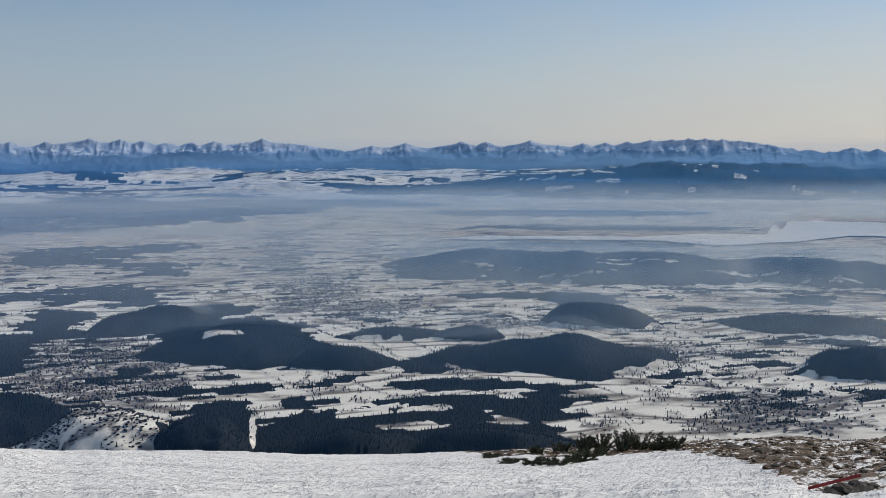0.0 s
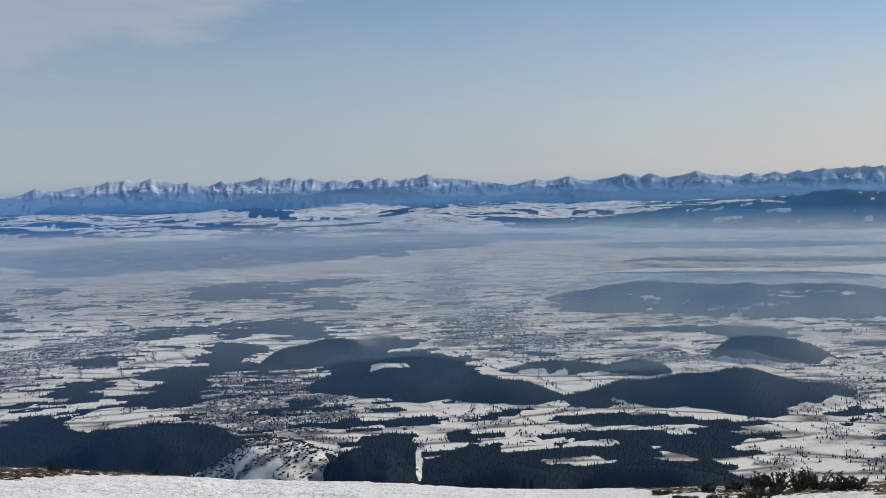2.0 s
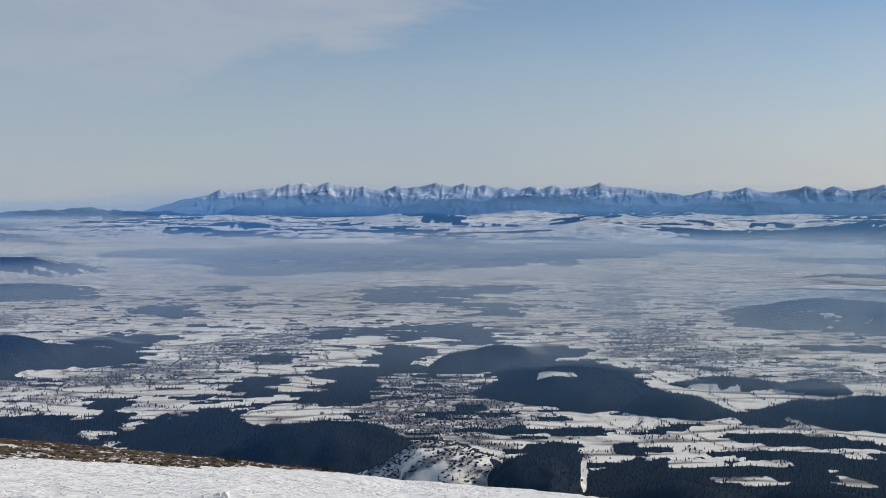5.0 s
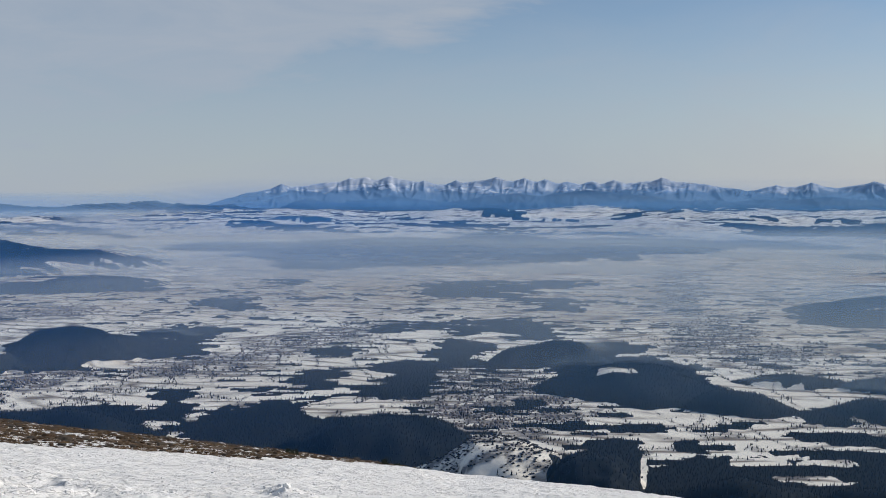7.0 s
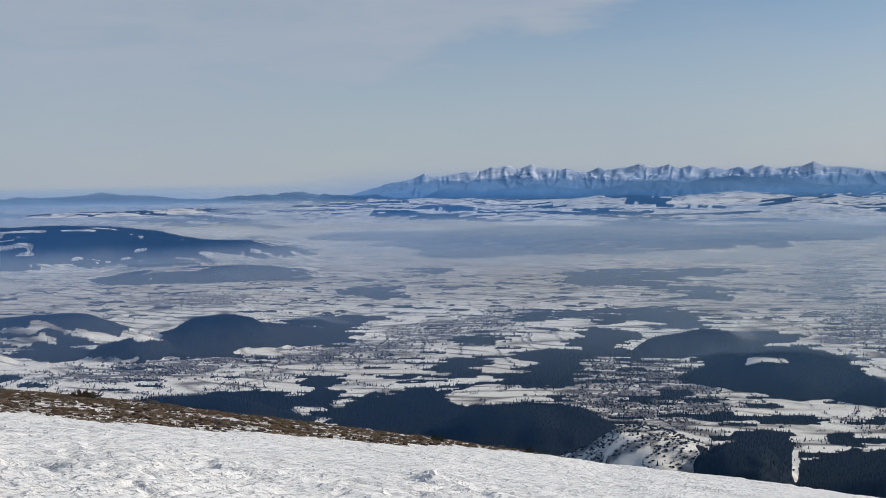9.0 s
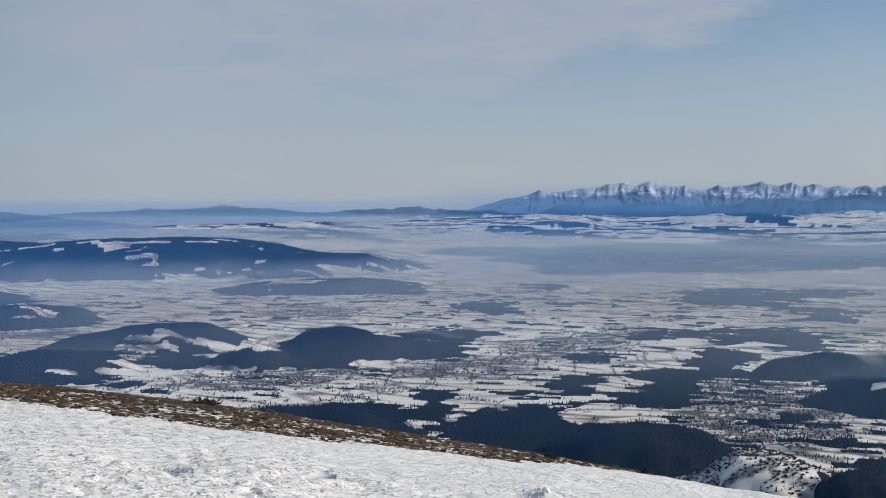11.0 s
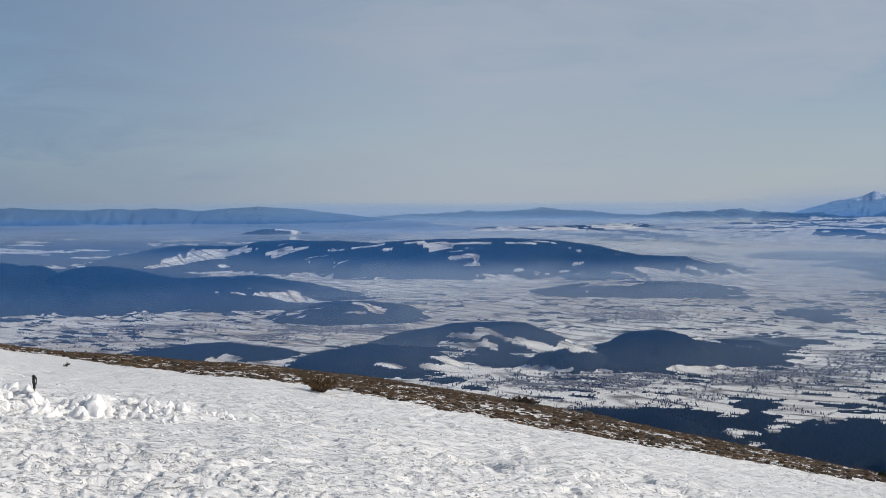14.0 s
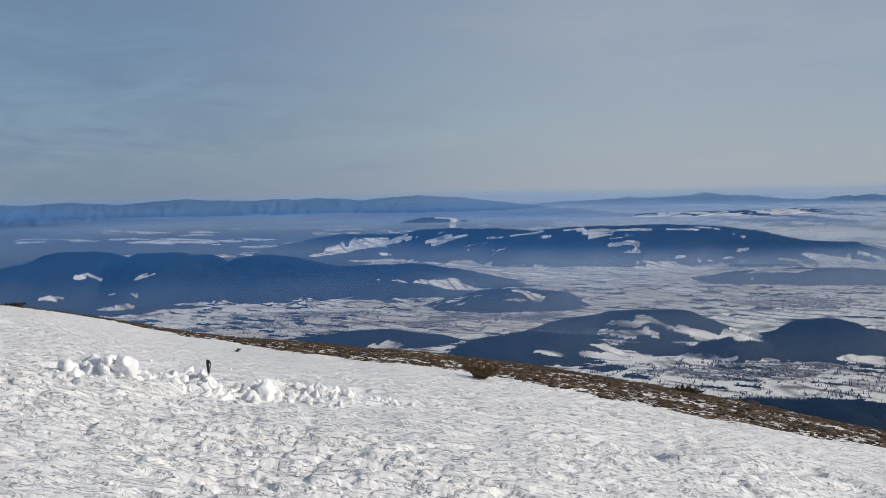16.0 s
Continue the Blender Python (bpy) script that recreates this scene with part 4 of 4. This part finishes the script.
def summit_relief(x, y):
    """Footprints, crust and wind ripples of the snow."""
    r = np.hypot(x, y)
    az = np.degrees(np.arctan2(-x, y))
    trodden = smooth(20, 55, az)
    ca, sa = math.cos(0.87), math.sin(0.87)
    u, v = x * ca + y * sa, -x * sa + y * ca
    z = (0.10 + 0.06 * (1 - trodden)) * (fbm(x / 3.1, y / 3.1, 3, 61) - 0.5) + 0.035 * (fbm(u / 1.3, v / 0.30, 3, 63) - 0.5) + 0.18 * (1 - trodden) * (fbm(x / 2.2, y / 0.36, 4, 64) - 0.5)
    rougher = (0.8 + 0.2 * trodden) * (0.1 + 1.8 * fbm(x / 1.9, y / 1.9, 2, 67)) * (0.45 + 0.55 * smooth(16, 8, r))
    crust = fbm(u / 0.30, v / 0.12, 3, 65, 0.5)
    chips = fbm(u / 0.06, v / 0.04, 2, 73)
    z += rougher * (0.020 * smooth(0.46, 0.50, crust) + 0.018 * smooth(0.57, 0.60, crust) + 0.008 * smooth(0.50, 0.56, chips))
    holes = fbm(x / 0.36, y / 0.30, 2, 69)
    z -= 0.05 * rougher * smooth(0.70, 0.80, holes)
    z += 0.10 * np.exp(-((r - 12.25 - 0.15 * np.sin(az * 0.6)) / 0.30) ** 2) * smooth(58, 63, az) * smooth(76, 73, az) * (0.5 + 1.0 * smooth(0.35, 0.65, fbm(x / 0.22, y / 0.22, 3, 75)))
    hx_, hy_ = polar(27.7, 13.3)
    px_, py_ = polar(28.7, 13.1)
    z += 0.07 * np.exp(-((x - hx_) ** 2 + (y - hy_) ** 2) / 0.06) * (0.5 + fbm(x / 0.15, y / 0.15, 2, 77)) - 0.10 * np.exp(-((x - px_) ** 2 + (y - py_) ** 2) / 0.05)
    return z * smooth(4.5, 6.5, r)


SZ = summit_height(SX, SY) + summit_relief(SX, SY)
turf = turf_cover(SX, SY)
summit = new("summit_ground", grid_mesh("summit_ground", np.stack([SX, SY, SZ], -1), len(s_r), len(s_az), M_SUMMIT,
                                        np.stack([turf, turf, turf], -1), closed=True))
tagged(summit, "wind-packed bright snow with brown turf at the edge", "snow slope", kind="structure")


def lie(x, y):
    """Height of the summit's surface at one place."""
    x, y = np.array([float(x)]), np.array([float(y)])
    return float((summit_height(x, y) + summit_relief(x, y))[0])


def at(az, r, dz=0.0):
    x, y = polar(az, r)
    return float(x), float(y), lie(x, y) + dz


def lump(size, seed, flat=1.0, detail=2, rugged=0.25, keen=False):
    """An uneven stone or clod; keen ones break along planes."""
    bm = bmesh.new()
    bmesh.ops.create_icosphere(bm, subdivisions=detail, radius=1.0)
    off = Vector((seed * 3.7, seed * 1.9, seed * 7.3))
    rr = random.Random(seed)
    cuts = [(Vector((rr.uniform(-1, 1), rr.uniform(-1, 1), rr.uniform(-1, 1))).normalized(), rr.uniform(0.45, 0.8)) for _ in range(9)] if keen else []
    for v in bm.verts:
        p = v.co.copy()
        for c, lim in cuts:
            over = p.dot(c) - lim
            if over > 0:
                p -= c * over
        p *= 1 + rugged * noise.noise(p * 1.4 + off) + rugged * 0.5 * noise.noise(p * 3.7 + off) + rugged * 0.2 * (detail > 2) * noise.noise(p * 9.0 + off)
        v.co = (p.x * size, p.y * size * 0.8, p.z * size * flat)
    return bm


def mesh_of(name, bm, mat, soft=False):
    for f in bm.faces:
        f.smooth = soft
    me = bpy.data.meshes.new(name)
    bm.to_mesh(me)
    bm.free()
    me.materials.append(mat)
    return me


# dry turf: tussocks and flat stones
n_t = 52000
ta = np.where(rng.random(n_t) < 0.78, rng.uniform(19, 79, n_t), rng.uniform(-24, 0, n_t))
tr = np.sqrt(rng.uniform(15.0 ** 2, 34.0 ** 2, n_t))
tx, ty = polar(ta, tr)
want = turf_cover(tx, ty)
clump = fbm(tx / 0.5, ty / 0.5, 3, 71)
ok = (want > 0.4) & (clump > 0.53)
tx, ty = tx[ok], ty[ok]
tuft_z = summit_height(tx, ty) + summit_relief(tx, ty)
blades, tri = [], []
for i in range(9):
    a, lean_out, h = i * 2.4, 0.35 + 0.5 * ((i * 7) % 5) / 5, 0.55 + 0.45 * ((i * 3) % 4) / 4
    c, s_ = math.cos(a), math.sin(a)
    blades += [(0.25 * c - 0.10 * s_, 0.25 * s_ + 0.10 * c, -0.1), (0.25 * c + 0.10 * s_, 0.25 * s_ - 0.10 * c, -0.1), (c * lean_out * 1.7, s_ * lean_out * 1.7, h)]
    tri.append((3 * i, 3 * i + 1, 3 * i + 2))
th = rng.uniform(0.014, 0.042, len(tx))
tagged(new("dry_grass", many("dry_grass", np.stack([tx, ty, tuft_z], -1), th, th * rng.uniform(1.6, 3.4, len(tx)), np.array(blades), np.array(tri), M_GRASS)),
       "short dry brown grass tussocks with snow between", "grass", kind="stuff")

stone_meshes = [mesh_of("stone", lump(1.0, 11 + k, 0.26, 2, 0.30, True), M_STONE) for k in range(7)]
rs = random.Random(5)
count = 0
while count < 290:
    a = rs.uniform(20, 74) if rs.random() < 0.7 else rs.uniform(-23, -1)
    r = math.sqrt(rs.uniform(15.5 ** 2, 31 ** 2))
    px, py = polar(a, r)
    if turf_cover(np.array([px]), np.array([py]))[0] < 0.42:
        continue
    size = rs.choice((0.05, 0.07, 0.09, 0.11, 0.14)) * (0.85 if r > 26 else 1.0)
    ob = new("stone", stone_meshes[count % 7])
    ob.matrix_world = Matrix.Translation(at(a, r, size * 0.12)) @ pose(0, 0, 0, rs.uniform(-14, 14), rs.uniform(-14, 14), rs.uniform(0, 360)) @ Matrix.Diagonal((size, size, size, 1))
    tagged(ob, "flat grey lichen-covered stone half sunk in turf", "stone", "stones in the turf")
    count += 1

# small flat stones and clods of peat between the tussocks
n_p = 15000
pa_ = np.where(rng.random(n_p) < 0.8, rng.uniform(19, 79, n_p), rng.uniform(-24, 0, n_p))
px_, py_ = polar(pa_, np.sqrt(rng.uniform(15.0 ** 2, 33.0 ** 2, n_p)))
ok = turf_cover(px_, py_) > 0.36
px_, py_ = px_[ok], py_[ok]
slab_v = np.array([(1, 0.1, 0), (0.45, 0.85, 0), (-0.55, 0.8, 0), (-1, -0.1, 0), (-0.4, -0.8, 0), (0.6, -0.75, 0),
                   (0.8, 0.1, 0.9), (0.35, 0.65, 1.0), (-0.45, 0.6, 0.85), (-0.75, -0.1, 0.6), (-0.3, -0.6, 0.75), (0.45, -0.55, 1.0)])
slab_f = np.array([(0, 1, 7), (0, 7, 6), (1, 2, 8), (1, 8, 7), (2, 3, 9), (2, 9, 8), (3, 4, 10), (3, 10, 9), (4, 5, 11), (4, 11, 10), (5, 0, 6), (5, 6, 11),
                   (6, 7, 8), (6, 8, 9), (6, 9, 10), (6, 10, 11)])
pz_ = summit_height(px_, py_) + summit_relief(px_, py_) - 0.008
pick = rng.random(len(px_)) < 0.22
for nm, mask, mat_, words in (("small_stones", pick, M_STONE, "small flat grey stones strewn over the turf"),
                              ("peat_clods", ~pick, M_PEAT, "dark clods of peat among brown tussocks")):
    ph_ = rng.uniform(0.014, 0.036, int(mask.sum()))
    tagged(new(nm, many(nm, np.stack([px_[mask], py_[mask], pz_[mask]], -1), ph_, ph_ * rng.uniform(1.2, 2.8, len(ph_)), slab_v, slab_f, mat_)), words, "stones", kind="stuff")

boulder_meshes = [mesh_of("boulder", lump(1.0, 51 + k, 0.5, 3, 0.4, True), M_DARK) for k in range(5)]
# a few larger stones on the brow and beside the red pole
for a, r, size, turn in ((44.6, 28.6, 0.20, 20), (41.4, 28.0, 0.22, 70), (40.6, 27.5, 0.16, 10), (-19.0, 13.5, 0.15, 30), (-19.7, 13.6, 0.19, 100), (-20.3, 13.7, 0.17, 60), (-20.8, 13.8, 0.10, 160),
                         (-14.2, 23.0, 0.2, 20), (-15.2, 23.6, 0.16, 200)):
    ob = new("boulder", boulder_meshes[int(turn) % 5])
    ob.matrix_world = Matrix.Translation(at(a, r, size * 0.12)) @ pose(0, 0, 0, 6, -8, turn) @ Matrix.Diagonal((size, size, size, 1))
    tagged(ob, "dark weathered stone slab lying in snow and turf", "stone", "larger stones")

# broken snow thrown up in a row beside the pole
clod_meshes = [mesh_of("snow_clod", lump(1.0, 31 + k, 0.75, 4, 0.36, True), M_SNOW, True) for k in range(7)]
BIG_CLODS = ((73.0, 12.2, 0.15), (72.5, 12.1, 0.12), (71.3, 12.3, 0.12), (70.0, 12.4, 0.14), (69.6, 12.6, 0.19), (65.8, 12.0, 0.16), (66.4, 12.1, 0.11), (65.3, 12.1, 0.12))
small_clods = [mesh_of("snow_clod", lump(1.0, 31 + k, 0.7, 3, 0.36, True), M_SNOW, True) for k in range(7)]
for k, (a, r, size) in enumerate(BIG_CLODS):
    ob = new("snow_clod", clod_meshes[k % 7])
    ob.matrix_world = Matrix.Translation(at(a, r, size * 0.12)) @ pose(0, 0, 0, k * 31, k * 17, k * 67) @ Matrix.Diagonal((size, size, size, 1))
    tagged(ob, "large broken clod of white snow", "snow clod", "snow clods")
for k in range(190):
    u = ((k * 0.618) % 1.0 + 0.06 * rs.random()) % 1.0
    a, r = (74.6 - 15.8 * u + rs.gauss(0, 0.3), 12.15 + 0.15 * math.sin(u * 9) + rs.gauss(0, 0.22)) if k < 172 else (28.2 + rs.gauss(0, 0.7), 13.2 + rs.gauss(0, 0.25))
    size = (abs(rs.gauss(0.045, 0.028)) * (1.15 - 0.5 * u) + 0.02) * (1.0 if k < 172 else 0.5)
    ob = new("snow_clod", small_clods[k % 7])
    ob.matrix_world = Matrix.Translation(at(a, r, size * 0.08)) @ pose(0, 0, 0, rs.uniform(0, 360), rs.uniform(0, 360), rs.uniform(0, 360)) @ Matrix.Diagonal((size, size, size, 1))
    tagged(ob, "small broken clod of white snow", "snow clod", "snow clods")
n_c = 1300
ca_, cr_ = rng.uniform(20, 79, n_c), np.sqrt(rng.uniform(7.0 ** 2, 17 ** 2, n_c))
near_row = np.exp(-((cr_ - 12.2) / 0.9) ** 2) * (ca_ > 56)
ok = rng.random(n_c) < 0.35 + near_row
cx_, cy_ = polar(ca_[ok], cr_[ok])
ok2 = turf_cover(cx_, cy_) < 0.2
cx_, cy_ = cx_[ok2], cy_[ok2]
crumb_v = np.array([(1, 0, 0), (0.2, 0.9, 0), (-0.9, 0.4, 0), (-0.5, -0.8, 0), (0.5, -0.8, 0), (0.1, 0.05, 1), (-0.2, 0.1, -0.7)])
crumb_f = np.array([(0, 1, 5), (1, 2, 5), (2, 3, 5), (3, 4, 5), (4, 0, 5), (1, 0, 6), (2, 1, 6), (3, 2, 6), (4, 3, 6), (0, 4, 6)])
ch_ = rng.uniform(0.006, 0.02, len(cx_))
tagged(new("snow_crumbs", many("snow_crumbs", np.stack([cx_, cy_, summit_height(cx_, cy_) + summit_relief(cx_, cy_)], -1), ch_, ch_ * rng.uniform(0.9, 1.9, len(cx_)),
                              crumb_v, crumb_f, M_SNOW)), "scattered crumbs of broken snow crust", "snow crumbs", kind="stuff")


def tube(bm, pts_, radii, sides=6):
    """A bent tapering rod through the points."""
    rings = []
    for i, (p, rad) in enumerate(zip(pts_, radii)):
        way = (Vector(pts_[min(i + 1, len(pts_) - 1)]) - Vector(pts_[max(i - 1, 0)])).normalized()
        q = way.to_track_quat("Z", "X").to_matrix()
        rings.append([bm.verts.new(Vector(p) + q @ Vector((rad * math.cos(2 * math.pi * k / sides), rad * math.sin(2 * math.pi * k / sides), 0))) for k in range(sides)])
    for lo, hi in zip(rings, rings[1:]):
        for k in range(sides):
            bm.faces.new((lo[k], lo[(k + 1) % sides], hi[(k + 1) % sides], hi[k]))
    bm.faces.new(rings[-1])
    bm.faces.new(rings[0][::-1])


# walking pole stuck in the snow
pole = new("walking_pole")
pole.matrix_world = Matrix.Translation(at(68.25, 12.9, 0.06)) @ pose(0, 0, 0, 3, -3, 40)
bm = bmesh.new()
tube(bm, [(0, 0, -0.3), (0, 0, 0.12)], [0.007, 0.008], 10)
part("shaft", bm, M_SHAFT, pole, "thin gold-brown shaft")
bm = bmesh.new()
tube(bm, [(0, 0, 0.10), (0, 0, 0.115), (0, 0.002, 0.14), (0, 0, 0.165), (0, 0.003, 0.19), (0, 0.006, 0.215), (0, 0.004, 0.232), (0, 0.0, 0.24)],
     [0.012, 0.018, 0.015, 0.0185, 0.016, 0.021, 0.022, 0.012], 12)
grip = part("grip", bm, M_RUBBER, pole, "black rubber grip")
bm = bmesh.new()
tube(bm, [(0, 0.018, 0.225), (0, 0.05, 0.215), (0, 0.062, 0.18), (0, 0.05, 0.145), (0, 0.03, 0.135), (0, 0.018, 0.16)], [0.006] * 6, 6)
part("wrist_strap", bm, M_RUBBER, grip, "black wrist strap loop")

tagged(pole, "black-gripped walking pole stuck deep in the snow", "walking pole")

# red pole lying on the stones
red = new("marker_pole")
lo, hi = Vector(at(-17.9, 13.4, 0.02)), Vector(at(-20.3, 13.6, 0.19))
red.matrix_world = Matrix.Translation(lo) @ (hi - lo).to_track_quat("X", "Z").to_matrix().to_4x4()
length = (hi - lo).length
bm = bmesh.new()
bmesh.ops.create_cube(bm, size=1.0)
bmesh.ops.scale(bm, vec=(length, 0.03, 0.035), verts=bm.verts)
bmesh.ops.translate(bm, vec=(length / 2, 0, 0), verts=bm.verts)
bmesh.ops.bevel(bm, geom=bm.edges[:], offset=0.008, segments=2, affect="EDGES")
slat = part("slat", bm, M_RED, red)
bm = bmesh.new()
tube(bm, [(length - 0.06, -0.02, 0.03), (length - 0.06, -0.02, 0.05)], [0.012, 0.01], 8)
part("bolt", bm, M_WOOD, slat, "small weathered wooden bolt")
tagged(red, "faded red wooden marker pole lying on dark stones", "pole")


def shrub(name, az, r, wide, high, twigs, leaf_mat, label, category, leaf_name, leafy, seed):
    """A low bush: bent branches from one root, with tufts of needles or dry leaves."""
    rb = random.Random(seed)
    bush = new(name)
    bush.matrix_world = Matrix.Translation(at(az, r, -0.02))
    wood_bm, leaf_bm = bmesh.new(), bmesh.new()
    for k in range(twigs):
        a = rb.uniform(0, 2 * math.pi)
        reach, up = wide * rb.uniform(0.25, 1.0), high * rb.uniform(0.55, 1.05)
        path = []
        for i in range(5):
            t = i / 4
            path.append(Vector((math.cos(a) * reach * t + rb.gauss(0, 0.012), math.sin(a) * reach * t + rb.gauss(0, 0.012), up * (t ** 1.4 if rb.random() < 0.8 else t))))
        tube(wood_bm, path, [0.012, 0.010, 0.008, 0.006, 0.003], 5)
        for i in range(leafy):
            t = rb.uniform(0.35, 1.05)
            j = min(int(t * 4), 3)
            base = path[j].lerp(path[j + 1], min(t * 4 - j, 1.2))
            for _ in range(5):
                way = Vector((rb.gauss(0, 1) + math.cos(a) * 0.4, rb.gauss(0, 1) + math.sin(a) * 0.4, rb.gauss(0.7, 0.7))).normalized()
                side = way.orthogonal().normalized() * 0.009
                tip = base + way * rb.uniform(0.035, 0.075)
                leaf_bm.faces.new([leaf_bm.verts.new(base - side), leaf_bm.verts.new(base + side), leaf_bm.verts.new(tip)])
    part("branches", wood_bm, M_WOOD, bush)
    part(leaf_name, leaf_bm, leaf_mat, bush)
    return tagged(bush, label, category)


PINE = "low dark green dwarf pine bush in snow"
for k, (a, r, wide, high) in enumerate(((-7.0, 22.4, 0.34, 0.34), (-8.0, 22.6, 0.42, 0.38), (-8.9, 22.0, 0.40, 0.36), (-9.8, 22.4, 0.42, 0.40), (-10.7, 22.0, 0.36, 0.26),
                                        (-11.5, 22.0, 0.34, 0.24), (-5.9, 23.0, 0.22, 0.22), (-4.7, 22.0, 0.20, 0.16), (-7.6, 21.0, 0.34, 0.18), (-3.4, 20.4, 0.26, 0.07), (-4.5, 19.9, 0.30, 0.09), (-5.8, 19.6, 0.34, 0.10), (-7.0, 20.2, 0.36, 0.12), (-2.4, 21.4, 0.18, 0.07))):
    tagged(shrub("dwarf_pine", a, r, wide, high, 22, M_PINE, PINE, "bush", "needles", 16, 100 + k), group="dwarf pines")
shrub("dry_shrub", 54.7, 17.6, 0.30, 0.26, 30, M_GRASS, "dry brown shrub at the snow's edge", "shrub", "dry_leaves", 8, 131)
shrub("dry_shrub", 44.5, 27.5, 0.55, 0.12, 60, M_WOOD, "low dark brown juniper mat on the brow", "shrub", "dry_leaves", 10, 133)
shrub("dry_shrub", 76.9, 29.0, 0.25, 0.10, 24, M_WOOD, "low dark shrub on the snowy brow", "shrub", "dry_leaves", 8, 135)
shrub("dry_shrub", 66.75, 19.6, 0.04, 0.05, 4, M_WOOD, "small bare twigs sticking out of snow", "shrub", "dry_leaves", 2, 137)
for k, (a, r, h) in enumerate(((27.1, 24.5, 0.22), (27.4, 24.8, 0.17), (22.6, 26.0, 0.2), (22.1, 26.2, 0.15))):
    tagged(shrub("spruce_sapling", a, r, 0.09, h, 7, M_PINE, "tiny dark spruce sapling on the brow", "sapling", "needles", 10, 150 + k), group="saplings")
